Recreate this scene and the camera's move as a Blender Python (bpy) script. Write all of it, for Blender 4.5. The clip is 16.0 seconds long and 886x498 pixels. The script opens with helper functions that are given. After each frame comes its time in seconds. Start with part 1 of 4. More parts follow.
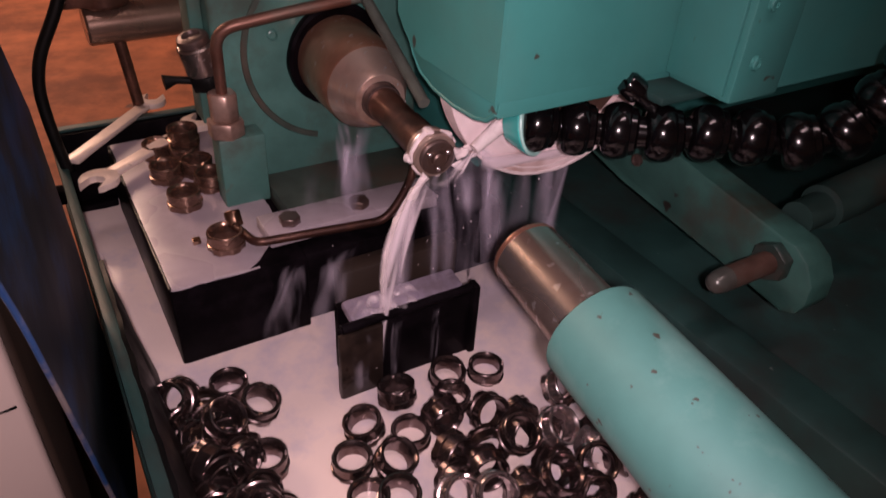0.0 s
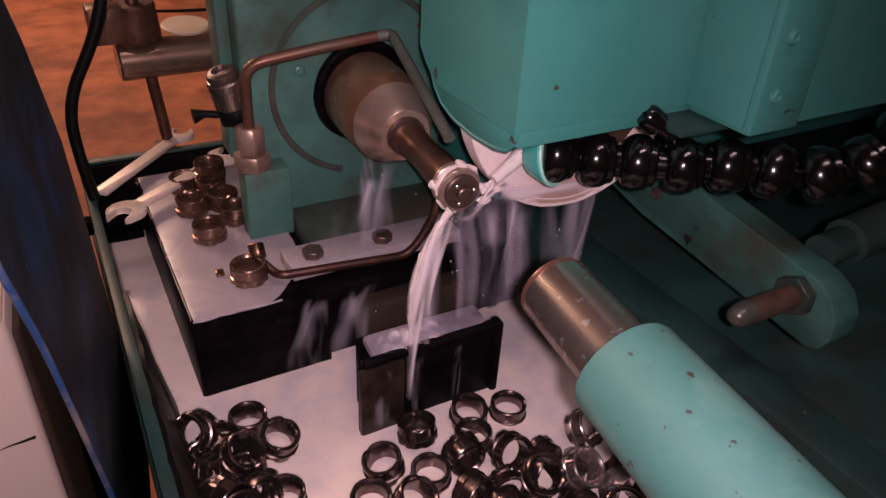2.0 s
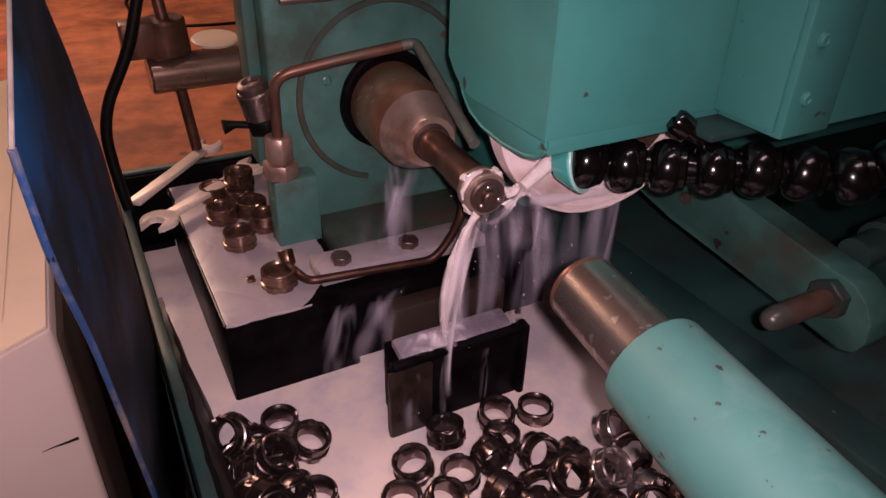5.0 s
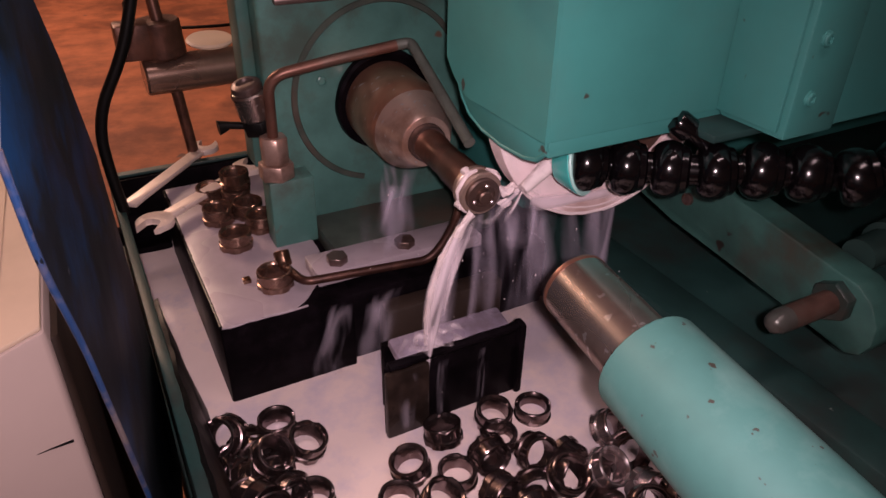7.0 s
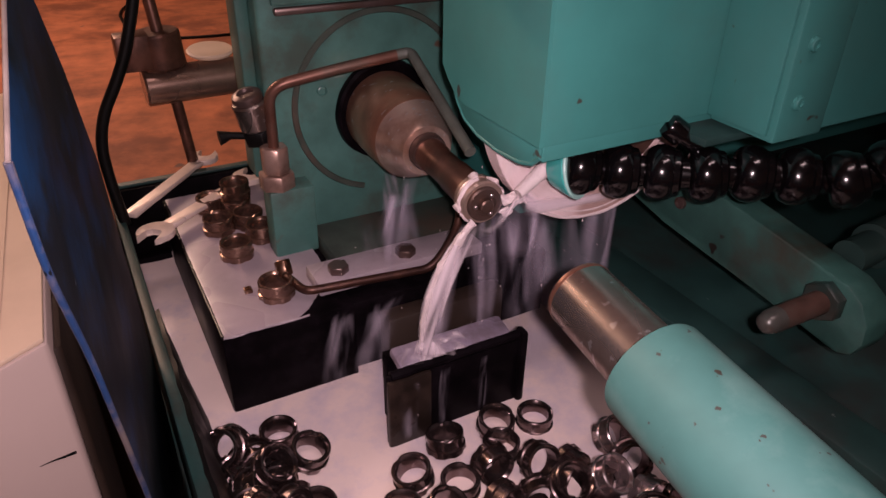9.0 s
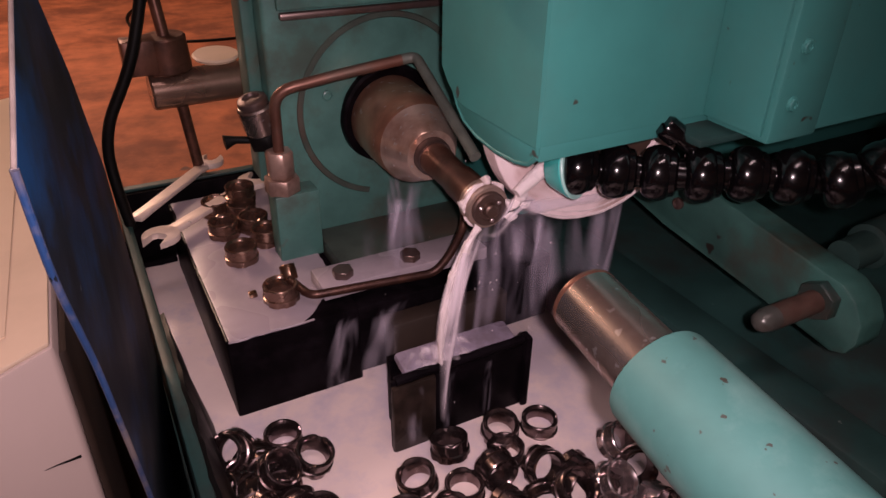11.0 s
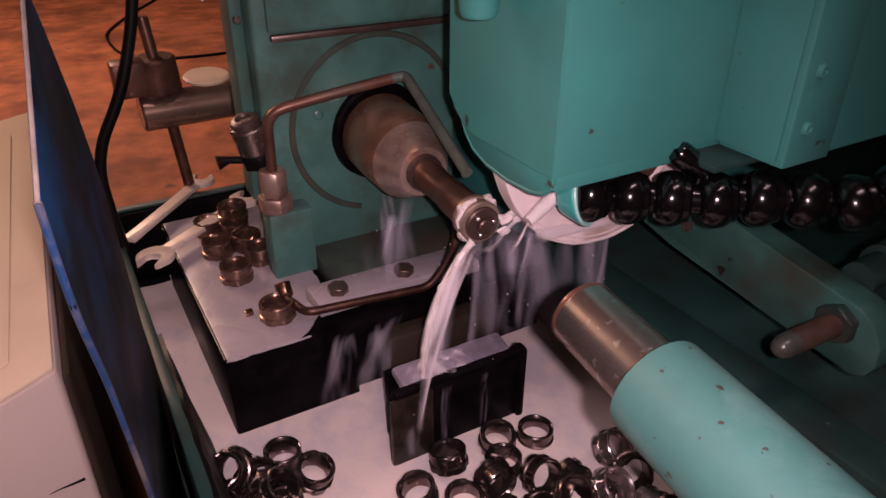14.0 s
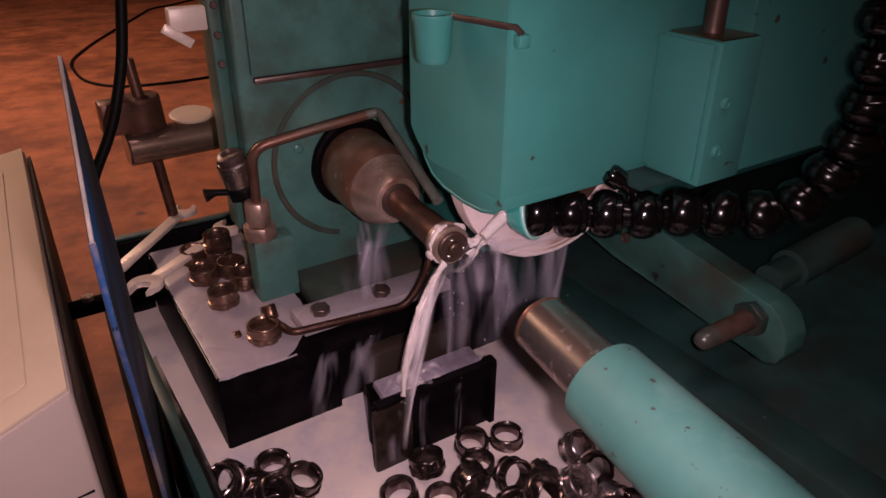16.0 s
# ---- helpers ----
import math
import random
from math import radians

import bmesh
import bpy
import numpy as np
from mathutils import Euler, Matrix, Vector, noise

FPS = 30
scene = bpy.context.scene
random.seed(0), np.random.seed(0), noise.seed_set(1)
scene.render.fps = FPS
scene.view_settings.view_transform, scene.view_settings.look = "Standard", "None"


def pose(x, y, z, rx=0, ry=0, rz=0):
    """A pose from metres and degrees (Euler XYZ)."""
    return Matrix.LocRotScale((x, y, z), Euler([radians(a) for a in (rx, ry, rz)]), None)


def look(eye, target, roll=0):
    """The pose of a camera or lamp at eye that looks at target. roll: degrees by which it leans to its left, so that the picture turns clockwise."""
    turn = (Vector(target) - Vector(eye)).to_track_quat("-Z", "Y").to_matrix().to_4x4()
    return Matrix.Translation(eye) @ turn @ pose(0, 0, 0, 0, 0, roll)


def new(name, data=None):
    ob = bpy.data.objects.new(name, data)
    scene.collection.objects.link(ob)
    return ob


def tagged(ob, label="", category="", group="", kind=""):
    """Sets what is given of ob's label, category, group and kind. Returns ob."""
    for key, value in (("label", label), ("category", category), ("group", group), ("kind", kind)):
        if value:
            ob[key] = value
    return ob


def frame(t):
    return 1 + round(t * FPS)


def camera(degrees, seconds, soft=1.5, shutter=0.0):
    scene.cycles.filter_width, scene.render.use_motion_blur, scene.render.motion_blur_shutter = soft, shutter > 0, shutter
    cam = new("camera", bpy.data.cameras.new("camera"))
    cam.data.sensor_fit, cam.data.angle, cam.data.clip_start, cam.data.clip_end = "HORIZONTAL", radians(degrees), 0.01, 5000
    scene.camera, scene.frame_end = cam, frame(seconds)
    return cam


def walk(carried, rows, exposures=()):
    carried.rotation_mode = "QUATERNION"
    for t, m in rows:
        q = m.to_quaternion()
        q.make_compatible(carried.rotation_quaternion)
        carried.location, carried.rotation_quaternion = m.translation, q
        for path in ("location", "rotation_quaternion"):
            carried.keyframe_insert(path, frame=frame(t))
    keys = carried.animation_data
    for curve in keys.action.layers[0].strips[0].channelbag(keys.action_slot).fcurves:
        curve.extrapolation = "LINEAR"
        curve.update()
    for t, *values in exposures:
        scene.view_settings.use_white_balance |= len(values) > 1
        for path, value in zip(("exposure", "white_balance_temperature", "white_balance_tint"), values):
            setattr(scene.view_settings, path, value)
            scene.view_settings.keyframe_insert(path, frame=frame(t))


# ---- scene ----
cam = camera(64.1, 16.0, soft=1.5, shutter=0.3)
PATH = [
    (0, (-0.059, -0.542, 0.494), (0.825, 0.841, -0.648), 3.7),
    (0.5, (-0.064, -0.542, 0.499), (0.847, 0.906, -0.537), 3.7),
    (1, (-0.067, -0.543, 0.494), (0.825, 0.923, -0.534), 4.1),
    (1.5, (-0.064, -0.542, 0.49), (0.809, 0.916, -0.565), 3.6),
    (2, (-0.06, -0.538, 0.489), (0.8, 0.926, -0.567), 3.3),
    (2.5, (-0.063, -0.537, 0.484), (0.788, 0.92, -0.589), 3.3),
    (3, (-0.066, -0.54, 0.486), (0.774, 0.926, -0.584), 2.9),
    (3.5, (-0.068, -0.541, 0.488), (0.778, 0.938, -0.56), 2.8),
    (4, (-0.07, -0.542, 0.489), (0.762, 0.949, -0.552), 2.5),
    (6.5, (-0.067, -0.548, 0.493), (0.742, 0.959, -0.543), 1.0),
    (7, (-0.066, -0.546, 0.49), (0.748, 0.957, -0.548), 1.2),
    (7.5, (-0.067, -0.545, 0.491), (0.75, 0.966, -0.535), 1.1),
    (8, (-0.068, -0.545, 0.492), (0.758, 0.964, -0.527), 1.2),
    (8.5, (-0.07, -0.544, 0.492), (0.773, 0.959, -0.522), 1.7),
    (9, (-0.07, -0.545, 0.491), (0.757, 0.965, -0.527), 1.0),
    (11.5, (-0.069, -0.544, 0.493), (0.742, 0.983, -0.512), 0.8),
    (12, (-0.068, -0.544, 0.495), (0.732, 0.991, -0.506), 0.5),
    (12.5, (-0.071, -0.544, 0.495), (0.748, 0.983, -0.505), 0.8),
    (13, (-0.074, -0.544, 0.496), (0.749, 0.987, -0.492), 0.8),
    (13.5, (-0.077, -0.547, 0.497), (0.752, 0.981, -0.491), 1.2),
    (14, (-0.081, -0.547, 0.501), (0.781, 0.966, -0.483), 0.3),
    (14.5, (-0.092, -0.547, 0.508), (0.896, 0.899, -0.457), 1.1),
    (15, (-0.1, -0.549, 0.515), (0.886, 0.914, -0.427), 1.1),
    (15.5, (-0.107, -0.557, 0.52), (0.841, 0.935, -0.417), 1.0),
    (16, (-0.111, -0.591, 0.533), (0.837, 0.901, -0.402), 0.2),
]
walk(cam, [(t, look(eye, target, roll)) for t, eye, target, roll in PATH],
     exposures=[(0, 0.0), (13.5, 0.0), (14.5, -0.1), (16, -0.25)])

# slow traverse of the wheelhead along the work axis, then the quick return and the dwell
TRAVERSE = [(0, -.0185), (.5, -.0180), (1, -.0155), (1.5, -.0122), (2, -.0100), (2.5, -.0078), (3, -.0050), (3.5, -.0024), (4, 0), (4.4, .0005),
            (5.2, -.0215), (6.0, -.0262), (6.5, -.0255), (7, -.0235), (7.5, -.0215), (8, -.0195), (8.5, -.0175), (9, -.0147), (10, -.0095), (11, -.0045),
            (11.5, -.0024), (12, 0), (12.5, .0015), (12.7, -.0050), (13, -.0190), (13.3, -.0290), (13.5, -.0330), (14, -.0325), (14.5, -.0325), (15, -.0300), (15.5, -.0270), (16, -.0155)]

# ---------------------------------------------------------------- light
world = bpy.data.worlds.new("workshop_air")
scene.world = world
world.use_nodes = True
world.node_tree.nodes["Background"].inputs[0].default_value = (1.0, 0.86, 0.78, 1)
world.node_tree.nodes["Background"].inputs[1].default_value = 0.0025


def area_lamp(name, eye, target, sx, sy, watts, colour):
    d = bpy.data.lights.new(name, "AREA")
    d.shape, d.size, d.size_y, d.energy, d.color = "RECTANGLE", sx, sy, watts, colour
    ob = new(name, d)
    ob.matrix_basis = look(eye, target)
    return ob


# the phone's own LED close by the lens, held at one spot
spot = bpy.data.lights.new("phone_lamp", "SPOT")
spot.energy, spot.color, spot.spot_size, spot.spot_blend, spot.shadow_soft_size = 15.4, (1.0, 0.725, 0.785), radians(94), 1.0, 0.006
new("phone_lamp", spot).matrix_basis = look((-0.073, -0.578, 0.516), (0.170, -0.04, 0.09))
area_lamp("tube_lamp", (0.15, -1.0, 2.5), (0.2, -0.1, 0), 1.2, 0.12, 11, (1.0, 0.70, 0.73))
area_lamp("hall_lamp", (-1.6, 4.5, 3.1), (-1.2, 4.0, -0.8), 3.0, 3.0, 440, (1.0, 0.62, 0.46))


# ---------------------------------------------------------------- materials
def mat(name, base, rough=0.5, metal=0.0, var=0.25, scale=12.0, bump=0.08, spots=None, spot_amt=0.0, spot_scale=60.0, rough_var=0.12,
        spec=0.5, coat=0.0, second=None, second_scale=4.0, second_amt=0.4):
    """A surface with variation at two scales, worn spots and fine relief."""
    m = bpy.data.materials.new(name)
    m.use_nodes = True
    nt = m.node_tree
    n, l = nt.nodes, nt.links
    p = n["Principled BSDF"]
    p.inputs["Metallic"].default_value = metal
    p.inputs["Specular IOR Level"].default_value = spec
    p.inputs["Coat Weight"].default_value = coat
    p.inputs["Coat Roughness"].default_value = 0.12
    tc = n.new("ShaderNodeTexCoord")

    def tex(s, detail=5.0, rough_=0.6):
        t = n.new("ShaderNodeTexNoise")
        t.inputs["Scale"].default_value, t.inputs["Detail"].default_value, t.inputs["Roughness"].default_value = s, detail, rough_
        l.new(tc.outputs["Object"], t.inputs["Vector"])
        return t

    def ramp(src, a, b):
        r = n.new("ShaderNodeMapRange")
        r.inputs["From Min"].default_value, r.inputs["From Max"].default_value = a, b
        l.new(src, r.inputs["Value"])
        return r.outputs["Result"]

    def mix(fac, a, b, mode="MIX"):
        x = n.new("ShaderNodeMix")
        x.data_type, x.blend_type = "RGBA", mode
        for sock, v in ((x.inputs[0], fac), (x.inputs[6], a), (x.inputs[7], b)):
            if isinstance(v, bpy.types.NodeSocket):
                l.new(v, sock)
            elif isinstance(v, (int, float)):
                sock.default_value = v
            else:
                sock.default_value = (*v, 1)
        return x.outputs[2]

    fine, broad = tex(scale), tex(scale * 0.22, 3.0)
    dark = tuple(c * (1 - var) for c in base)
    light = tuple(min(1, c * (1 + var)) for c in base)
    col = mix(ramp(fine.outputs["Fac"], 0.3, 0.7), dark, light)
    col = mix(ramp(broad.outputs["Fac"], 0.35, 0.7), col, mix(0.5, col, dark))
    if second:
        t2 = tex(second_scale, 6.0, 0.65)
        f = n.new("ShaderNodeMath")
        f.operation = "MULTIPLY"
        l.new(ramp(t2.outputs["Fac"], 0.48, 0.62), f.inputs[0])
        f.inputs[1].default_value = second_amt
        col = mix(f.outputs[0], col, second)
    if spots:
        t3 = tex(spot_scale, 2.0)
        col = mix(ramp(t3.outputs["Fac"], 0.74 - spot_amt, 0.77 - spot_amt), col, spots)
    l.new(col, p.inputs["Base Color"])
    rr = n.new("ShaderNodeMapRange")
    rr.inputs["To Min"].default_value, rr.inputs["To Max"].default_value = max(0.03, rough - rough_var), min(1, rough + rough_var)
    rr.inputs["From Min"].default_value, rr.inputs["From Max"].default_value = 0.3, 0.7
    l.new(broad.outputs["Fac"], rr.inputs["Value"])
    l.new(rr.outputs["Result"], p.inputs["Roughness"])
    b = n.new("ShaderNodeBump")
    b.inputs["Strength"].default_value, b.inputs["Distance"].default_value = bump, 0.002
    l.new(fine.outputs["Fac"], b.inputs["Height"])
    l.new(b.outputs["Normal"], p.inputs["Normal"])
    return m


def spray(name, colour, alpha, across=7.0, along=1.1, lo=0.35, hi=0.75, edge=1.0):
    """Thin running coolant: streaks along the fall, fading out to the edges of each sheet."""
    m = bpy.data.materials.new(name)
    m.use_nodes = True
    n, l = m.node_tree.nodes, m.node_tree.links
    p = n["Principled BSDF"]
    p.inputs["Base Color"].default_value = (*colour, 1)
    p.inputs["Roughness"].default_value = 0.5
    p.inputs["Specular IOR Level"].default_value = 0.2
    tc, mp, t, r = n.new("ShaderNodeTexCoord"), n.new("ShaderNodeMapping"), n.new("ShaderNodeTexNoise"), n.new("ShaderNodeMapRange")
    info, shift = n.new("ShaderNodeObjectInfo"), n.new("ShaderNodeMath")
    shift.operation = "MULTIPLY"
    shift.inputs[1].default_value = 40.0
    l.new(info.outputs["Random"], shift.inputs[0])
    mp.inputs["Scale"].default_value = (across, along, 1)
    l.new(tc.outputs["UV"], mp.inputs["Vector"])
    t.noise_dimensions = "4D"
    t.inputs["Scale"].default_value, t.inputs["Detail"].default_value, t.inputs["Distortion"].default_value = 1.0, 1.6, 0.4
    l.new(mp.outputs["Vector"], t.inputs["Vector"])
    l.new(shift.outputs[0], t.inputs["W"])
    r.interpolation_type = "SMOOTHSTEP"
    r.inputs["From Min"].default_value, r.inputs["From Max"].default_value, r.inputs["To Max"].default_value = lo, hi, alpha
    l.new(t.outputs["Fac"], r.inputs["Value"])
    sep = n.new("ShaderNodeSeparateXYZ")
    l.new(tc.outputs["UV"], sep.inputs[0])

    def op(kind, a, b):
        q = n.new("ShaderNodeMath")
        q.operation = kind
        for k, v in enumerate((a, b)):
            if isinstance(v, bpy.types.NodeSocket):
                l.new(v, q.inputs[k])
            else:
                q.inputs[k].default_value = v
        return q.outputs[0]

    u, v = sep.outputs[0], sep.outputs[1]
    window = op("POWER", op("MULTIPLY", op("MULTIPLY", u, op("SUBTRACT", 1.0, u)), 4.0), edge)
    ends = op("MINIMUM", op("MULTIPLY", op("MULTIPLY", v, op("SUBTRACT", 1.0, v)), 8.0), 1.0)
    l.new(op("MULTIPLY", op("MULTIPLY", r.outputs["Result"], window), ends), p.inputs["Alpha"])
    return m


TEAL = mat("turquoise_paint", (0.054, 0.258, 0.236), 0.42, var=0.14, scale=9, bump=0.05, spots=(0.05, 0.06, 0.05), spot_amt=0.03, spot_scale=48,
           second=(0.07, 0.21, 0.19), second_scale=5, second_amt=0.4)
TEAL_ROD = mat("turquoise_enamel", (0.054, 0.165, 0.153), 0.52, var=0.24, scale=14, bump=0.06, spots=(0.030, 0.026, 0.020), spot_amt=0.058, spot_scale=135,
               second=(0.105, 0.215, 0.20), second_scale=16, second_amt=0.6)
GREEN = mat("old_green_paint", (0.072, 0.192, 0.166), 0.42, var=0.32, scale=16, bump=0.12, spots=(0.11, 0.07, 0.05), spot_amt=0.04, spot_scale=22,
            second=(0.055, 0.060, 0.045), second_scale=9, second_amt=0.65)
GREEN_DARK = mat("oily_and_shaded_green_paint", (0.017, 0.054, 0.049), 0.5, var=0.4, scale=14, bump=0.12, second=(0.02, 0.022, 0.02), second_scale=8, second_amt=0.7,
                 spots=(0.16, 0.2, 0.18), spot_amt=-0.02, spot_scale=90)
BAR_SHAFT = mat("oily_green_shaft", (0.022, 0.050, 0.044), 0.45, var=0.3, scale=20, bump=0.1, second=(0.04, 0.025, 0.018), second_scale=12, second_amt=0.6)
BAR = mat("muddy_green_paint", (0.037, 0.112, 0.094), 0.45, var=0.35, scale=22, bump=0.18, second=(0.042, 0.038, 0.027), second_scale=9, second_amt=0.85, spots=(0.018, 0.014, 0.011), spot_amt=0.05, spot_scale=40)
OLIVE = mat("worn_green_paint", (0.055, 0.150, 0.128), 0.45, var=0.25, scale=18, bump=0.10, second=(0.07, 0.06, 0.04), second_scale=9, second_amt=0.7)
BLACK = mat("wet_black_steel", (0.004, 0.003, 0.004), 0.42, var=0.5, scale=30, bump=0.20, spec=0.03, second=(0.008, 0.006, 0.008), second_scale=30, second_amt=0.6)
DARK_WET = mat("wet_dark_steel", (0.009, 0.007, 0.007), 0.32, var=0.5, scale=45, bump=0.25, spec=0.22, second=(0.024, 0.017, 0.014), second_scale=30, second_amt=0.6)
BLACK_PLASTIC = mat("black_hose_plastic", (0.003, 0.0025, 0.003), 0.17, var=0.3, scale=30, bump=0.02, rough_var=0.05, spec=0.6)
RUBBER = mat("black_rubber", (0.004, 0.004, 0.004), 0.45, var=0.3, scale=40, bump=0.05, spec=0.2)
STEEL = mat("bright_ground_steel", (0.42, 0.32, 0.27), 0.36, 0.6, var=0.18, scale=25, bump=0.03, second=(0.25, 0.17, 0.13), second_scale=14, second_amt=0.5)
CHROME = mat("wet_chromed_steel", (0.60, 0.51, 0.47), 0.22, 0.96, var=0.18, scale=26, bump=0.05, second=(0.26, 0.17, 0.125), second_scale=12, second_amt=0.4,
             spots=(0.85, 0.8, 0.8), spot_amt=0.10, spot_scale=150)
DARK_STEEL = mat("dark_oiled_steel", (0.16, 0.115, 0.105), 0.36, 0.7, var=0.3, scale=30, bump=0.06, second=(0.10, 0.05, 0.03), second_scale=18, second_amt=0.6)
RING_STEEL = mat("turned_ring_steel", (0.19, 0.145, 0.145), 0.24, 0.95, var=0.25, scale=60, bump=0.06, second=(0.10, 0.06, 0.05), second_scale=45, second_amt=0.6)
# ring steel tinted with the warm hall that the block's rings reflect
RING_WARM = mat("ring_steel_warm_reflection", (0.34, 0.215, 0.165), 0.26, 0.9, var=0.3, scale=60, bump=0.06, second=(0.12, 0.07, 0.05), second_scale=45, second_amt=0.6)
# paler copy of the ring steel, its base raised for lamp glints
RING_GLINT = mat("glinting_ring_steel", (0.62, 0.53, 0.53), 0.24, 0.95, var=0.15, scale=60, bump=0.05)
COPPER = mat("tarnished_copper", (0.19, 0.092, 0.066), 0.40, 0.6, var=0.3, scale=40, bump=0.06, second=(0.12, 0.09, 0.07), second_scale=20, second_amt=0.7)
BRASS = mat("dull_brass", (0.32, 0.19, 0.13), 0.33, 1.0, var=0.3, scale=40, bump=0.08)
WRENCH = mat("satin_wrench_steel", (0.80, 0.66, 0.58), 0.36, 0.2, var=0.12, scale=50, bump=0.05)
MILK = mat("milky_coolant", (0.79, 0.66, 0.62), 0.20, var=0.06, scale=9, bump=0.04, second=(0.52, 0.47, 0.56), second_scale=9, second_amt=0.7, rough_var=0.06)
FILM = mat("coolant_film", (0.38, 0.325, 0.36), 0.30, var=0.10, scale=25, bump=0.05, second=(0.30, 0.26, 0.28), second_scale=22, second_amt=0.5)
THIN_FILM = mat("thin_coolant_film", (0.24, 0.205, 0.27), 0.28, var=0.2, scale=40, bump=0.08, second=(0.12, 0.095, 0.11), second_scale=30, second_amt=0.6)
WET_SLAB = mat("wet_rusty_slab", (0.016, 0.011, 0.009), 0.34, var=0.5, scale=45, bump=0.3, spec=0.2, second=(0.036, 0.024, 0.019), second_scale=28, second_amt=0.7)
DARK_COPPER = mat("dark_wet_copper", (0.060, 0.027, 0.021), 0.40, 0.6, var=0.3, scale=40, bump=0.06, second=(0.16, 0.075, 0.05), second_scale=30, second_amt=0.5)
BAR_STEEL = mat("oily_grey_brown_steel", (0.30, 0.20, 0.155), 0.34, 0.75, var=0.25, scale=26, bump=0.05, second=(0.15, 0.085, 0.06), second_scale=18, second_amt=0.7)
WHEEL = mat("wet_grinding_wheel", (0.86, 0.72, 0.73), 0.38, var=0.12, scale=60, bump=0.15, second=(0.34, 0.20, 0.16), second_scale=15, second_amt=0.8)
CREAM = mat("cream_painted_sheet", (0.78, 0.60, 0.44), 0.45, var=0.05, scale=6, bump=0.03, second=(0.52, 0.40, 0.28), second_scale=4, second_amt=0.3)
PINK_GREY = mat("grey_painted_sheet", (0.60, 0.48, 0.43), 0.45, var=0.05, scale=6, bump=0.03)
BLUE = mat("chipped_blue_paint", (0.009, 0.013, 0.021), 0.55, var=0.5, scale=30, bump=0.2, second=(0.007, 0.042, 0.125), second_scale=11, second_amt=0.75, spec=0.2,
           spots=(0.15, 0.17, 0.2), spot_amt=-0.01, spot_scale=70)
BLUE_EDGE = mat("worn_blue_edge", (0.012, 0.045, 0.14), 0.5, var=0.3, scale=40, bump=0.1, second=(0.16, 0.13, 0.12), second_scale=20, second_amt=0.9)
PALE_EDGE = mat("bare_pale_edge", (0.32, 0.26, 0.24), 0.5, var=0.3, scale=60, bump=0.1)
FLOOR = mat("red_brown_floor", (0.31, 0.10, 0.046), 0.7, var=0.42, scale=7, bump=0.5, second=(0.11, 0.032, 0.016), second_scale=2.2, second_amt=0.75, spots=(0.10, 0.05, 0.04), spot_amt=0.03, spot_scale=5)
WALL = mat("grey_workshop_wall", (0.30, 0.26, 0.24), 0.8, var=0.12, scale=3, bump=0.1)
BROWN_STEEL = mat("oily_brown_steel", (0.17, 0.080, 0.056), 0.36, 0.6, var=0.35, scale=34, bump=0.10, second=(0.065, 0.034, 0.026), second_scale=26, second_amt=0.8)
# brown steel, with the orange glow it reflects mixed into the base colour
BROWN_CHROME = mat("oily_brown_chrome_orange_glow", (0.54, 0.29, 0.195), 0.37, 0.82, var=0.25, scale=22, bump=0.05, second=(0.26, 0.14, 0.10), second_scale=14, second_amt=0.6, spots=(0.75, 0.68, 0.66), spot_amt=0.075, spot_scale=130)
CONE = mat("satin_warm_steel", (0.86, 0.67, 0.57), 0.34, 0.85, var=0.15, scale=30, bump=0.04, second=(0.48, 0.24, 0.14), second_scale=16, second_amt=0.7, spots=(0.85, 0.8, 0.8), spot_amt=0.085, spot_scale=130)
STAIN_AND_DIM = mat("oil_stained_and_dimmed_paint", (0.050, 0.068, 0.055), 0.5, var=0.35, scale=30, bump=0.1, second=(0.09, 0.055, 0.04), second_scale=16, second_amt=0.6)
GREY_PIPE = mat("grey_green_pipe", (0.15, 0.17, 0.145), 0.45, 0.3, var=0.3, scale=40, bump=0.08)
TIP_GREY = mat("bare_grey_steel", (0.085, 0.088, 0.078), 0.32, 0.4, var=0.3, scale=60, bump=0.06, second=(0.06, 0.035, 0.025), second_scale=50, second_amt=0.5)
RIM_CYAN = mat("pale_turquoise_rim", (0.40, 0.72, 0.66), 0.35, var=0.1, scale=60, bump=0.05)
RUST = mat("rusty_steel", (0.11, 0.06, 0.045), 0.55, 0.3, var=0.4, scale=50, bump=0.15, second=(0.06, 0.06, 0.05), second_scale=25, second_amt=0.6)
BROWN_BLACK = mat("brown_key_and_side_shade", (0.030, 0.018, 0.012), 0.6, var=0.4, scale=14, bump=0.1)
PALE_METAL = mat("pale_wet_brass", (0.48, 0.33, 0.27), 0.36, 0.6, var=0.25, scale=40, bump=0.1, second=(0.22, 0.13, 0.10), second_scale=30, second_amt=0.6)
NOZZLE = mat("turquoise_plastic", (0.06, 0.46, 0.42), 0.3, var=0.08, scale=40, bump=0.03)
STREAM = spray("white_coolant_stream", (0.92, 0.82, 0.84), 0.92, 1.8, 2.2, 0.27, 0.66, 1.0)
VEIL = spray("thin_coolant_veil", (0.78, 0.70, 0.86), 0.42, 1.3, 0.7, 0.40, 0.78, 1.3)
TRICKLE = spray("thin_coolant_trickle", (0.76, 0.68, 0.80), 0.24, 1.6, 1.4, 0.42, 0.74, 1.2)
WISP = spray("broken_coolant_fall", (0.86, 0.76, 0.82), 0.75, 1.2, 1.5, 0.34, 0.66, 1.0)
FOAM = mat("white_coolant_foam", (0.80, 0.70, 0.70), 0.3, var=0.15, scale=90, bump=0.3)


# ---------------------------------------------------------------- mesh helpers
WORLD = {}


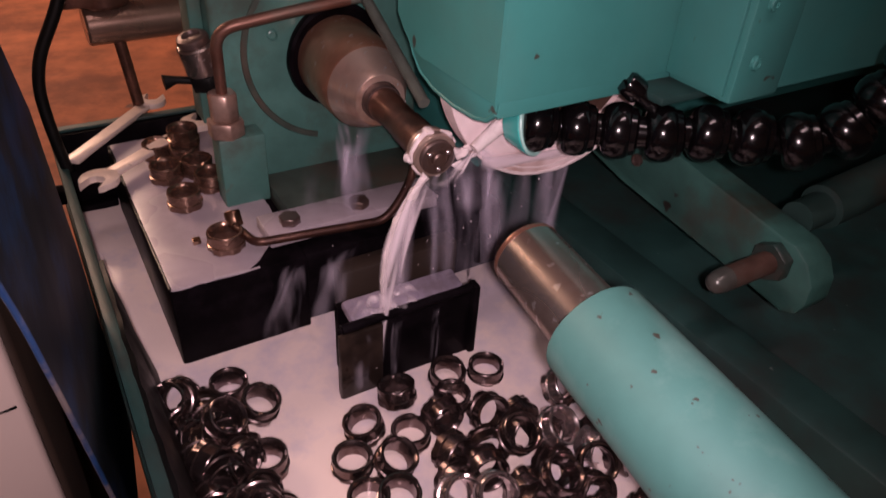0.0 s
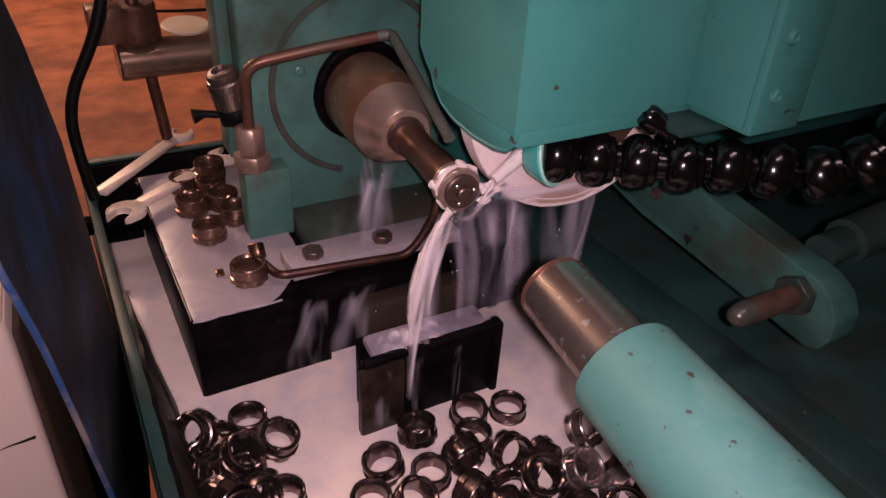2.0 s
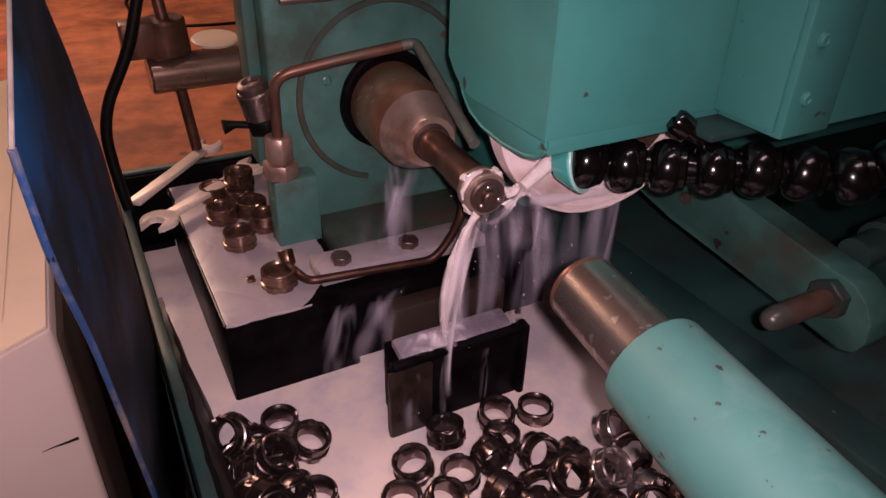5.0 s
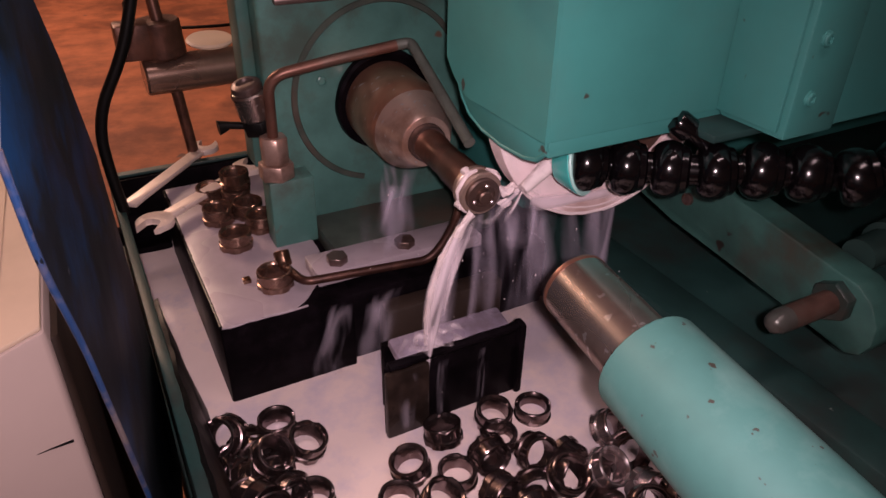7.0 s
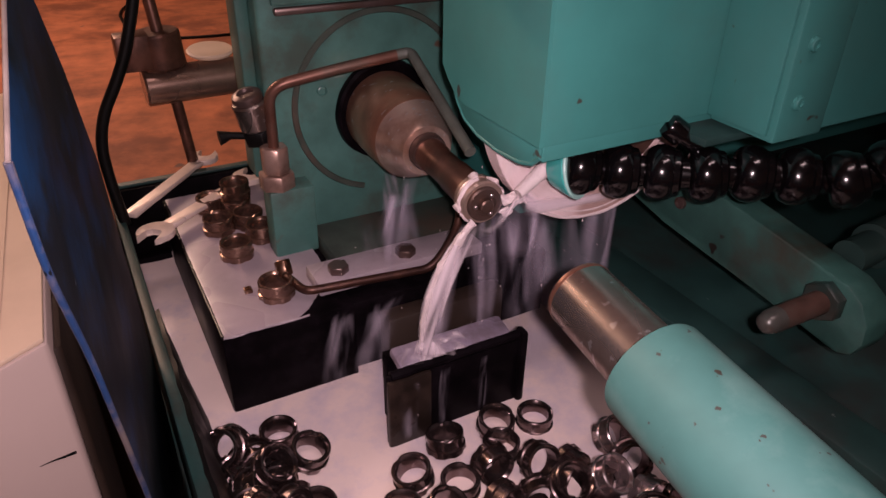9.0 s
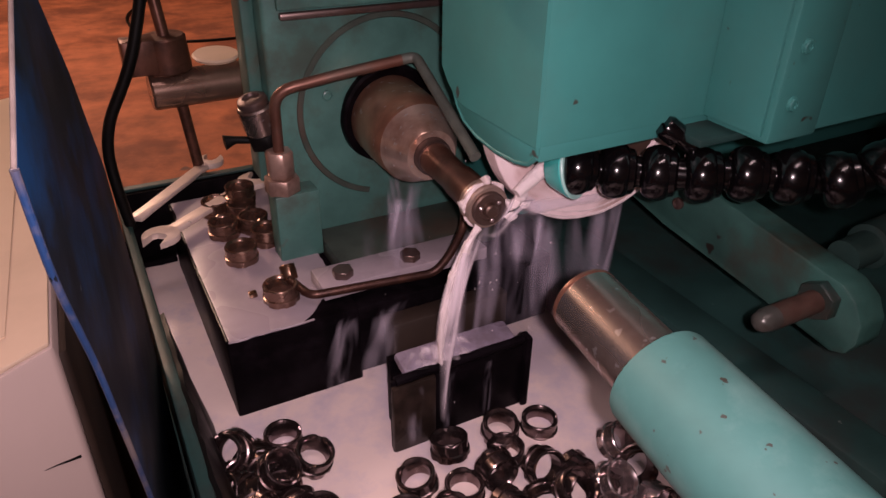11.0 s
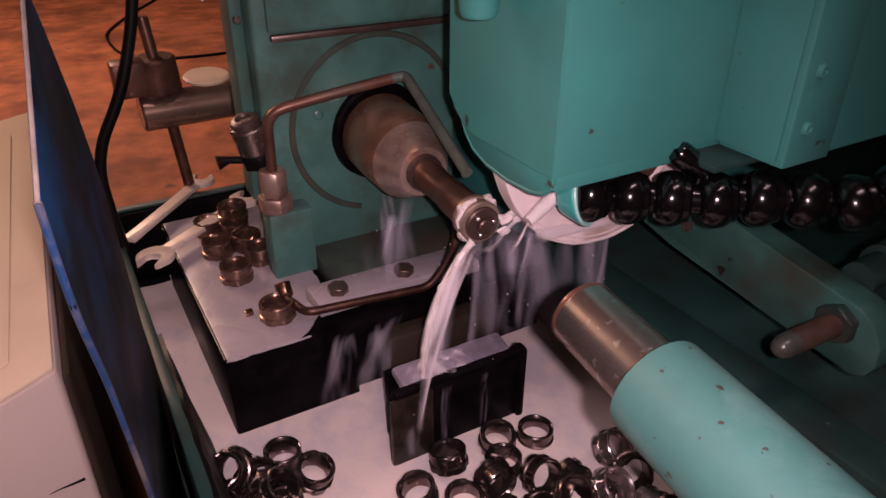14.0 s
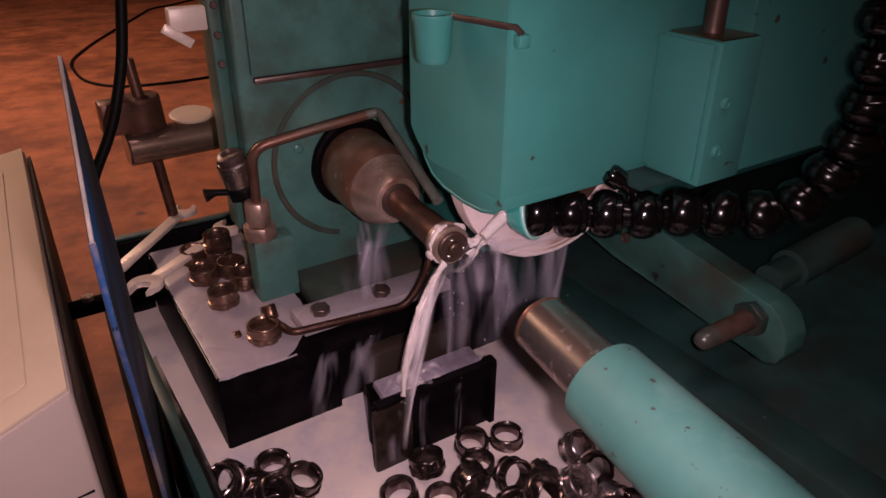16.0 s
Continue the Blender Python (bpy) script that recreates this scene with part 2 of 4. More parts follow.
def sheet(head, foot, w0, w1, fall=1.2, bulge=0.2, facing=(0.86, -0.5, 0), steps=16, waves=0.0015, seed=0.0):
    """A thin falling sheet of liquid from head to foot, w0 wide above and w1 below."""
    bm = bmesh.new()
    uv = bm.loops.layers.uv.new("flow")
    head, foot, side = Vector(head), Vector(foot), Vector(facing).normalized()
    out = Vector((side.y, -side.x, 0))
    grid, across = [], 8
    for k in range(steps + 1):
        v = k / steps
        s_ = 1 - (1 - v) ** 1.7
        c = head + Vector(((foot.x - head.x) * s_, (foot.y - head.y) * s_, (foot.z - head.z) * v ** fall))
        w = w0 + (w1 - w0) * v
        row = []
        for i in range(across + 1):
            u = i / across
            p = c + side * w * (u - 0.5) + out * (bulge * w * (1 - (2 * u - 1) ** 2))
            p += side * waves * math.sin(seed + 6 * v + 3 * u) + out * waves * math.sin(seed * 2 + 9 * v)
            row.append((bm.verts.new(p), u, v))
        grid.append(row)
    for a, b in zip(grid, grid[1:]):
        for i in range(across):
            q = (a[i], a[i + 1], b[i + 1], b[i])
            f = bm.faces.new([x[0] for x in q])
            for loop, x in zip(f.loops, q):
                loop[uv].uv = (x[1], x[2])
    return bm


def thing(name, base, label, category, group="", kind=""):
    ob = new(name)
    ob.empty_display_size = 0.02
    ob.matrix_basis = Matrix.Translation(base)
    WORLD[ob] = Matrix.Translation(base)
    return tagged(ob, label, category, group, kind)


def part(name, bm, material, parent, label="", origin=None, angle=35):
    """One bmesh, drawn up in world coordinates, as one mesh object under a thing or a part."""
    base = WORLD[parent]
    here = Matrix.Translation(origin) if origin else base
    bm.transform(here.inverted())
    me = bpy.data.meshes.new(name)
    bmesh.ops.recalc_face_normals(bm, faces=bm.faces)
    for f in bm.faces:
        f.smooth = True
    bm.to_mesh(me)
    bm.free()
    me.set_sharp_from_angle(angle=radians(angle))
    me.materials.append(material)
    ob = new(name, me)
    ob.parent = parent
    ob.matrix_basis = base.inverted() @ here
    WORLD[ob] = here
    return tagged(ob, label)


def single(name, bm, material, label, category, base=(0, 0, 0), group="", kind="", angle=35):
    """A thing that is one mesh."""
    here = Matrix.Translation(base)
    bm.transform(here.inverted())
    me = bpy.data.meshes.new(name)
    bmesh.ops.recalc_face_normals(bm, faces=bm.faces)
    for f in bm.faces:
        f.smooth = True
    bm.to_mesh(me)
    bm.free()
    me.set_sharp_from_angle(angle=radians(angle))
    me.materials.append(material)
    ob = new(name, me)
    ob.matrix_basis = here
    WORLD[ob] = here
    return tagged(ob, label, category, group, kind)


def box(x0, x1, y0, y1, z0, z1, bevel=0.0015, seg=2):
    bm = bmesh.new()
    bmesh.ops.create_cube(bm, size=1, matrix=Matrix.Translation(((x0 + x1) / 2, (y0 + y1) / 2, (z0 + z1) / 2)) @ Matrix.Diagonal((x1 - x0, y1 - y0, z1 - z0, 1)))
    if bevel:
        bmesh.ops.bevel(bm, geom=bm.edges[:], offset=bevel, segments=seg, affect="EDGES", profile=0.5)
    return bm


def turned(at, way, profile, seg=40):
    """A body of revolution from at along way: profile rows are (distance, radius)."""
    bm = bmesh.new()
    m = Matrix.Translation(at) @ Vector(way).to_track_quat("Z", "Y").to_matrix().to_4x4()
    loops = []
    for h, r in profile:
        if r <= 0:
            loops.append([bm.verts.new(m @ Vector((0, 0, h)))])
        else:
            loops.append([bm.verts.new(m @ Vector((r * math.cos(a), r * math.sin(a), h))) for a in (2 * math.pi * i / seg for i in range(seg))])
    for a, b in zip(loops, loops[1:]):
        for i in range(seg):
            j = (i + 1) % seg
            if len(a) == 1 and len(b) == 1:
                break
            if len(a) == 1:
                bm.faces.new((a[0], b[i], b[j]))
            elif len(b) == 1:
                bm.faces.new((a[i], a[j], b[0]))
            else:
                bm.faces.new((a[i], a[j], b[j], b[i]))
    return bm


def rounded(points, radius=0.02, steps=6):
    """A line with its corners rounded off."""
    pts = [Vector(p) for p in points]
    out = [pts[0]]
    for a, b, c in zip(pts, pts[1:], pts[2:]):
        d = min(radius, (a - b).length / 2, (c - b).length / 2)
        s, e = b + (a - b).normalized() * d, b + (c - b).normalized() * d
        for i in range(steps + 1):
            u = i / steps
            out.append(s * (1 - u) ** 2 + b * 2 * u * (1 - u) + e * u * u)
    return out + [pts[-1]]


def tube(points, radius, seg=14, bm=None, flat=1.0):
    """A round bar along a line; radius may be one for each point."""
    bm = bm or bmesh.new()
    pts = [Vector(p) for p in points]
    rs = radius if isinstance(radius, (list, tuple)) else [radius] * len(pts)
    side = None
    loops = []
    for i, p in enumerate(pts):
        way = (pts[min(i + 1, len(pts) - 1)] - pts[max(i - 1, 0)]).normalized()
        side = (way.orthogonal() if side is None else side - way * side.dot(way)).normalized()
        up = way.cross(side)
        loops.append([bm.verts.new(p + rs[i] * (side * math.cos(a) + up * math.sin(a) * flat)) for a in (2 * math.pi * k / seg for k in range(seg))])
    for a, b in zip(loops, loops[1:]):
        for k in range(seg):
            bm.faces.new((a[k], a[(k + 1) % seg], b[(k + 1) % seg], b[k]))
    bm.faces.new(loops[0][::-1])
    bm.faces.new(loops[-1])
    return bm


def prism(outline, thickness, m, bevel=0.0):
    """A flat outline in x and y, thickened along z, at the pose m."""
    bm = bmesh.new()
    lo = [bm.verts.new((x, y, 0)) for x, y in outline]
    hi = [bm.verts.new((x, y, thickness)) for x, y in outline]
    bm.faces.new(lo[::-1])
    bm.faces.new(hi)
    for i in range(len(lo)):
        j = (i + 1) % len(lo)
        bm.faces.new((lo[i], lo[j], hi[j], hi[i]))
    if bevel:
        bmesh.ops.bevel(bm, geom=bm.edges[:], offset=bevel, segments=2, affect="EDGES", profile=0.5)
    bm.transform(m)
    return bm


def nearer(bm, k, eye=(-0.069, -0.544, 0.495)):
    """Scale about a point."""
    bm.transform(Matrix.Translation(eye) @ Matrix.Scale(k, 4) @ Matrix.Translation(-Vector(eye)))
    return bm


def hexagon(at, way, across, height):
    bm = bmesh.new()
    m = Matrix.Translation(at) @ Vector(way).to_track_quat("Z", "Y").to_matrix().to_4x4()
    r = across / math.sqrt(3)
    bmesh.ops.create_cone(bm, cap_ends=True, segments=6, radius1=r, radius2=r, depth=height, matrix=m @ Matrix.Translation((0, 0, height / 2)))
    bmesh.ops.bevel(bm, geom=bm.edges[:], offset=height * 0.06, segments=1, affect="EDGES")
    return bm


def puddle(outline, z0, z1, step=0.004):
    """A thin flat layer of liquid with a ragged edge."""
    pts = []
    for (xa, ya), (xb, yb) in zip(outline, outline[1:] + outline[:1]):
        n = max(1, int(math.hypot(xb - xa, yb - ya) / step))
        for i in range(n):
            x, y = xa + (xb - xa) * i / n, ya + (yb - ya) * i / n
            k = noise.noise(Vector((x * 170, y * 170, 0))) * 0.0010
            pts.append((x + k, y + noise.noise(Vector((y * 170, x * 170, 5))) * 0.0010))
    cx, cy = sum(p[0] for p in pts) / len(pts), sum(p[1] for p in pts) / len(pts)
    bm = bmesh.new()
    low = [bm.verts.new((x, y, z0)) for x, y in pts]
    mid = [bm.verts.new((x, y, z0 + (z1 - z0) * 0.7)) for x, y in pts]
    top = [bm.verts.new((x + (cx - x) * 0.03, y + (cy - y) * 0.03, z1)) for x, y in pts]
    for a, b in ((low, mid), (mid, top)):
        for i in range(len(a)):
            j = (i + 1) % len(a)
            bm.faces.new((a[i], a[j], b[j], b[i]))
    bm.faces.new(top)
    bm.faces.new(low[::-1])
    return bm


def ripple(bm, amount, scale):
    for v in bm.verts:
        v.co += Vector((noise.noise(v.co * scale), noise.noise(v.co * scale + Vector((7, 3, 1))), noise.noise(v.co * scale + Vector((2, 9, 5))))) * amount
    return bm


# ---------------------------------------------------------------- the workshop round the machine
def build_hall():
    single("floor", box(-9, 9, -5, 13, -0.90, -0.80, 0), FLOOR, "red-brown packed workshop floor, stained", "floor", kind="structure")
    for name, b in (("wall_north", (-9, 9, 13, 13.15, -0.8, 3.2)), ("wall_south", (-9, 9, -5.15, -5, -0.8, 3.2)),
                    ("wall_east", (9, 9.15, -5, 13, -0.8, 3.2)), ("wall_west", (-9.15, -9, -5, 13, -0.8, 3.2))):
        single(name, box(*b, 0), WALL, "plain grey workshop wall", "wall", kind="structure")
    single("ceiling", box(-9, 9, -5, 13, 3.2, 3.35, 0), WALL, "plain grey workshop ceiling", "ceiling", kind="structure")


    line = [(2.6, 8.9), (1.77, 8.18), (1.53, 8.07), (.67, 6.41), (.41, 5.77), (.40, 5.35), (.43, 5.02), (.60, 4.77), (.95, 4.70), (1.5, 4.75)]
    single("floor_cable", tube(rounded([(x, y, -0.790) for x, y in line], 0.3), 0.010, 10), RUBBER, "thin black cable lying in a loop on the floor", "cable", base=(0.67, 6.41, -0.8))


# ---------------------------------------------------------------- the machine's bed and tray
def build_tray():
    t = thing("machine_tray", (0.15, 0, -0.8), "dark green steel coolant tray on the machine base, wet", "machine tray")
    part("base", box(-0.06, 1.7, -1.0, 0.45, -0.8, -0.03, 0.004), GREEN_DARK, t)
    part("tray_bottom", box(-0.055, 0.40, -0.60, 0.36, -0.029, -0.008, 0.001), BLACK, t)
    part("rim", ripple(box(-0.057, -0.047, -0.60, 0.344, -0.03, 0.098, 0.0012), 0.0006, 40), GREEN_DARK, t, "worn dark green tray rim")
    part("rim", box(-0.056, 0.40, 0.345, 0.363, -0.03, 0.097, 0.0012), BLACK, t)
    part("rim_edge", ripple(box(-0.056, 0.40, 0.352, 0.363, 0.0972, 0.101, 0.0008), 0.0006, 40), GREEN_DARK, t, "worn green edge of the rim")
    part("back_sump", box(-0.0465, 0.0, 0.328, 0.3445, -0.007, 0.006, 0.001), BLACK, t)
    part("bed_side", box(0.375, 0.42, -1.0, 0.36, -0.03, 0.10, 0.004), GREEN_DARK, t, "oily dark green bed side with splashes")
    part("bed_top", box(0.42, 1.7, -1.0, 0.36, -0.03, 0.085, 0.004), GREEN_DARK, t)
    flap = bmesh.new()
    rows = []
    for k in range(48):
        y = 0.062 - .0085 * k
        reach = min(1, .25 + k / 9) * (0.8 + 0.35 * noise.noise(Vector((y * 60, 2, 0))))
        rows.append([flap.verts.new(p) for p in ((-.0478, y, .097), (-.0440, y, .0985), (-.0440 + .010 * reach, y, .066), (-.0440 + .022 * reach, y, .004), (-.0470 + .018 * reach, y, .004), (-.0468, y, .060))])
    for p, q in zip(rows, rows[1:]):
        for i in range(6):
            flap.faces.new((p[i], p[(i + 1) % 6], q[(i + 1) % 6], q[i]))
    flap.faces.new(rows[0])
    flap.faces.new(rows[-1][::-1])
    part("rubber_flap", ripple(flap, .0022, 55), RUBBER, t, "ragged black rubber flap inside the rim")
    b = part("bracket", box(-0.106, -0.0572, 0.204, 0.222, 0.082, 0.098, 0.002), BLACK, t, "black bracket on the outside of the rim")
    part("bolt", hexagon((-0.084, 0.213, 0.098), (0, 0, 1), 0.012, 0.006), STEEL, b)
    pool = bmesh.new()
    bmesh.ops.create_grid(pool, x_segments=60, y_segments=80, size=0.5, matrix=Matrix.Translation((0.165, -0.12, -0.0015)) @ Matrix.Diagonal((0.422, 0.93, 1, 1)))
    ripple(pool, 0.0012, 30)
    single("coolant_pool", pool, MILK, "shallow milky white coolant lying in the tray", "coolant", kind="structure")


def build_block():
    t = thing("bearing_block", (0.06, 0.1, 0), "black steel bearing block under the workhead, wet with coolant", "steel block")
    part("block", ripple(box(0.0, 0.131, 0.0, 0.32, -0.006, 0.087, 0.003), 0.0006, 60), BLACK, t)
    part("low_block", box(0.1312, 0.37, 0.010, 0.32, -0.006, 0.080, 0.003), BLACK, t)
    part("coolant_film", puddle([(.0025, .0025), (.040, .0015), (.072, .0025), (.083, .008), (.091, .016), (.099, .027), (.110, .037), (.118, .048), (.124, .064), (.128, .10), (.128, .20), (.127, .316), (.060, .318), (.004, .317), (.0025, .16)], 0.0862, 0.0881), FILM, t, "pale coolant film lying on the block")
    part("key_block", ripple(box(0.160, 0.297, -0.014, 0.0095, -0.006, 0.064, 0.003), 0.0006, 60), BROWN_BLACK, t, "wet brown key block")
    part("wet_edge", ripple(tube([(0.002 + .0082 * k, 0.0015, 0.0868) for k in range(11)], 0.0012, 8), 0.0011, 190), FILM, t, "pale coolant along the edge")
    part("wet_edge", ripple(tube([(0.0015, 0.004 + .03 * k, 0.0868) for k in range(11)], 0.0014, 8), 0.0008, 120), DARK_WET, t)
    part("lug", box(0.038, 0.046, 0.062, 0.070, 0.088, 0.093, 0.001), BRASS, t)


def build_splash_plate():
    t = thing("splash_plate", (0.19, -0.1, 0), "black steel splash plate standing in the tray under the workpiece, chute's shade in its black", "splash plate")
    # recessed face coloured black to hold the shade under the chute's overhang
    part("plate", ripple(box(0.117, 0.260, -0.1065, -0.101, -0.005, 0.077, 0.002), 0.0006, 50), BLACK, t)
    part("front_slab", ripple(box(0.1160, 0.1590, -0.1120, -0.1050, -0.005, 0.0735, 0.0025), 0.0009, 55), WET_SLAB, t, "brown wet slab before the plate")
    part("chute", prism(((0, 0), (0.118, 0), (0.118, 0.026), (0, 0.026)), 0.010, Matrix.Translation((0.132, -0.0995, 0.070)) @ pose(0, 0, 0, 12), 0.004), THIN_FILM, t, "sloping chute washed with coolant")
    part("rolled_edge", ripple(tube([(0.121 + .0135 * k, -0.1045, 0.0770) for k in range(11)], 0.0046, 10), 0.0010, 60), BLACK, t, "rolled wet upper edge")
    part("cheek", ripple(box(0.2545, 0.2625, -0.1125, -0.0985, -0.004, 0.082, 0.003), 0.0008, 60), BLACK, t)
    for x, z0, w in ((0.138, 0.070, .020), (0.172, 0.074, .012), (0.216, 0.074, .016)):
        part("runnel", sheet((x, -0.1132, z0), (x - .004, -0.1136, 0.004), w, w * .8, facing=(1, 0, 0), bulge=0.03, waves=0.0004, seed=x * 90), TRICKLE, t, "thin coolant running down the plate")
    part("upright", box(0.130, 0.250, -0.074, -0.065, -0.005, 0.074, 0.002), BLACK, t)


# ---------------------------------------------------------------- the workhead
AXIS_X, AXIS_Z = 0.213, 0.224
BACK_X = 0.230          # the spindle leaves the workhead here and runs slightly aslant
SLANT = Matrix.Rotation(-math.atan((BACK_X - AXIS_X) / 0.236), 4, "Z")


def build_workhead():
    t = thing("workhead", (0.2, 0.25, 0.088), "green painted cast-iron workhead with a work spindle", "workhead")
    part("casting", ripple(box(0.102, 0.330, 0.148, 0.212, 0.078, 0.70, 0.005, 3), 0.0008, 18), GREEN, t)
    part("ledge", box(0.118, 0.330, 0.139, 0.1478, 0.336, 0.343, 0.002), DARK_STEEL, t, "bare steel edge of the cover")
    part("cover", box(0.116, 0.330, 0.141, 0.1478, 0.345, 0.69, 0.002), GREEN, t)
    part("rear_body", box(0.17, 0.330, 0.2122, 0.46, 0.078, 0.69, 0.004), GREEN, t)
    # added for the upright casting; dimmed since a level top catches more light
    part("foot_plate", box(0.1365, 0.330, 0.066, 0.1478, 0.080, 0.1010, 0.003), STAIN_AND_DIM, t, "green filler behind the clamp bar for the casting's lower face, dimmed in colour")
    part("flange", box(0.088, 0.1018, 0.172, 0.208, 0.16, 0.69, 0.003), OLIVE, t, "worn edge flange")
    for z in (0.355, 0.385, 0.415):
        part("bolt", turned((0.0945, 0.1722, z), (0, -1, 0), [(0, 0), (0, .004), (.004, .004), (.005, .003), (.005, 0)], 14), DARK_STEEL, t)
    band = bmesh.new()
    rows = []
    for d in range(30, 256, 5):
        a, c = radians(d), Vector((BACK_X, 0, AXIS_Z + 0.009))
        rows.append([band.verts.new(c + Vector((q * math.cos(a), y, q * math.sin(a)))) for q, y in ((.0955, .1479), (.0965, .1464), (.1015, .1464), (.1025, .1479))])
    for a, b in zip(rows, rows[1:]):
        for k in range(3):
            band.faces.new((a[k], a[k + 1], b[k + 1], b[k]))
    part("cover_rim", band, STAIN_AND_DIM, t, "raised worn circular rim")
    part("screw", turned((0.162, 0.1478, 0.255), (0, -1, 0), [(0, 0), (0, .0055), (.002, .0055), (.0028, .004), (.0012, .0035), (.0012, 0)], 18), GREEN, t)
    part("screw", turned((0.322, 0.1478, 0.257), (0, -1, 0), [(0, 0), (0, .0055), (.002, .0055), (.0028, .004), (.0012, .0035), (.0012, 0)], 18), GREEN, t)
    part("seal", ripple(turned((BACK_X, 0.149, AXIS_Z + .002), (0, -1, 0), [(0, .040), (0, .0545), (.004, .0560), (.010, .0548), (.012, .0520), (.007, .040), (.0, .040)], 64), .0008, 60), BLACK, t, "black seal ring round the spindle")
    part("foot_column", ripple(box(0.088, 0.136, 0.118, 0.1478, 0.086, 0.164, 0.002), 0.0005, 40), GREEN, t, "worn green foot of the workhead")
    # the coolant fitting and the pipe over the spindle
    f = part("pipe_fitting", hexagon((0.101, 0.133, 0.164), (0, 0, 1), 0.033, 0.017), PALE_METAL, t, "pale wet pipe fitting")
    part("nut", hexagon((0.101, 0.133, 0.181), (0, 0, 1), 0.026, 0.029), PALE_METAL, f)
    part("coolant_pipe", tube(rounded([(0.101, 0.133, 0.20), (0.098, 0.118, 0.276), (0.164, 0.108, 0.288), (0.226, 0.100, 0.297)], 0.020), 0.0056), COPPER, t, "bent copper coolant pipe")
    part("pipe_outlet", tube(rounded([(0.2255, 0.1001, 0.2969), (0.241, 0.098, 0.299), (0.228, -0.048, 0.248)], 0.014), 0.0054), GREY_PIPE, t, "grey-green end of the pipe")
    part("clamp_strip", box(0.050, 0.0878, 0.176, 0.190, 0.390, 0.414, 0.002), WRENCH, t, "bright steel clamp piece")
    part("clamp_strip", prism(((0, 0), (.026, -.018), (.032, -.010), (.006, .008)), .008, Matrix.Translation((0.040, 0.180, 0.392)) @ pose(0, 0, 0, 90, 0, 0), .001), WRENCH, t, "bright steel clamp piece")
    bar = part("clamp_bar", ripple(box(0.102, 0.290, 0.022, 0.064, 0.0895, 0.104, 0.002), 0.0005, 50), FILM, t, "clamp bar covered with coolant")
    for x in (0.1285, 0.2040):
        part("hex_bolt", hexagon((x, 0.038, 0.104), (0, 0, 1), 0.019, 0.008), DARK_STEEL, bar)
    part("lower_pipe", tube(rounded([(0.078, 0.062, 0.102), (0.088, 0.022, 0.101), (0.216, 0.005, 0.101), (0.230, 0.004, 0.115), (0.2415, 0.004, 0.133), (0.249, 0.003, 0.152), (0.252, 0.012, 0.168)], 0.010), 0.0044), DARK_COPPER, t, "thin copper pipe along the clamp bar")
    part("pipe_end", hexagon((0.080, 0.060, 0.100), (0, 0.6, 0.8), 0.015, 0.016), BRASS, t)
    return t


def build_spindle():
    # drawn along the machine's y axis, then turned with the spindle's slant about the workpiece
    way, heart = (0, -1, 0), (AXIS_X, -0.09, AXIS_Z)
    t = thing("work_spindle", heart, "oily steel work spindle with conical nose, holding a wet ring", "spindle")

    def aslant(y, profile, seg=48, dx=0.0, dz=0.0):
        bm = turned((AXIS_X + dx, y, AXIS_Z + dz), way, profile, seg)
        bm.transform(Matrix.Translation(heart) @ SLANT @ Matrix.Translation(-Vector(heart)))
        return bm

    part("nose", aslant(0.1478, [(0, .0), (0, .0455), (.050, .0450), (.090, .0426), (.092, .0412), (.092, 0)], 64), BROWN_CHROME, t, "oily brown steel nose, reflected orange glow in its colour")
    part("nose_cone", aslant(0.0557, [(0, 0), (0, .0408), (.001, .0414), (.024, .0305), (.032, .0262), (.0332, .0250), (.0332, .0190), (.0280, .0185), (.0280, 0)], 64), CONE, t, "bright conical band")
    part("arbor_collar", aslant(0.0280, [(0, 0), (0, .0184), (.012, .0182), (.014, .0170), (.014, 0)]), DARK_STEEL, t, "dark collar in the nose")
    part("arbor", aslant(0.0140, [(0, 0), (0, .0158), (.014, .0156), (.016, .0146), (.052, .0146), (.056, .0158), (.082, .0160), (.088, .0168), (.094, .0168), (.094, 0)]), BROWN_STEEL, t)
    part("workpiece", aslant(-0.080, [(0, .0135), (0, .0182), (.0015, .0195), (.006, .0195), (.007, .0182), (.012, .0182), (.013, .0192), (.0165, .0192), (.018, .0180), (.018, .0135), (0, .0135)], 56), STEEL, t, "wet ring being ground")
    part("washer", aslant(-0.0975, [(0, 0), (0, .0155), (.003, .0152), (.0042, .0140), (.0042, .0100), (.0032, .0095), (.0032, .0065), (.008, .0062), (.009, .005), (.009, 0)], 40), DARK_STEEL, t)
    for k in range(3):
        a = radians(120 * k + 30)
        part("locating_pin", aslant(-0.1024, [(0, 0), (0, .0018), (.0012, .0018), (.0018, .001), (.0018, 0)], 12, .0095 * math.cos(a), .0095 * math.sin(a)), RING_GLINT, t)
    for k in range(4):
        a = radians(90 * k + 12)
        part("froth", ripple(aslant(-0.081 - .004 * (k % 2), [(0, 0), (.0008, .0030), (.004, .0042), (.009, .0030), (.010, 0)], 12, .0195 * math.cos(a), .0195 * math.sin(a)), .0018, 220), FOAM, t, "lump of white froth on the ring")
    return t


# ---------------------------------------------------------------- the wheelhead and all that travels with it
HUB_X, HUB_Z = 0.3235, 0.304


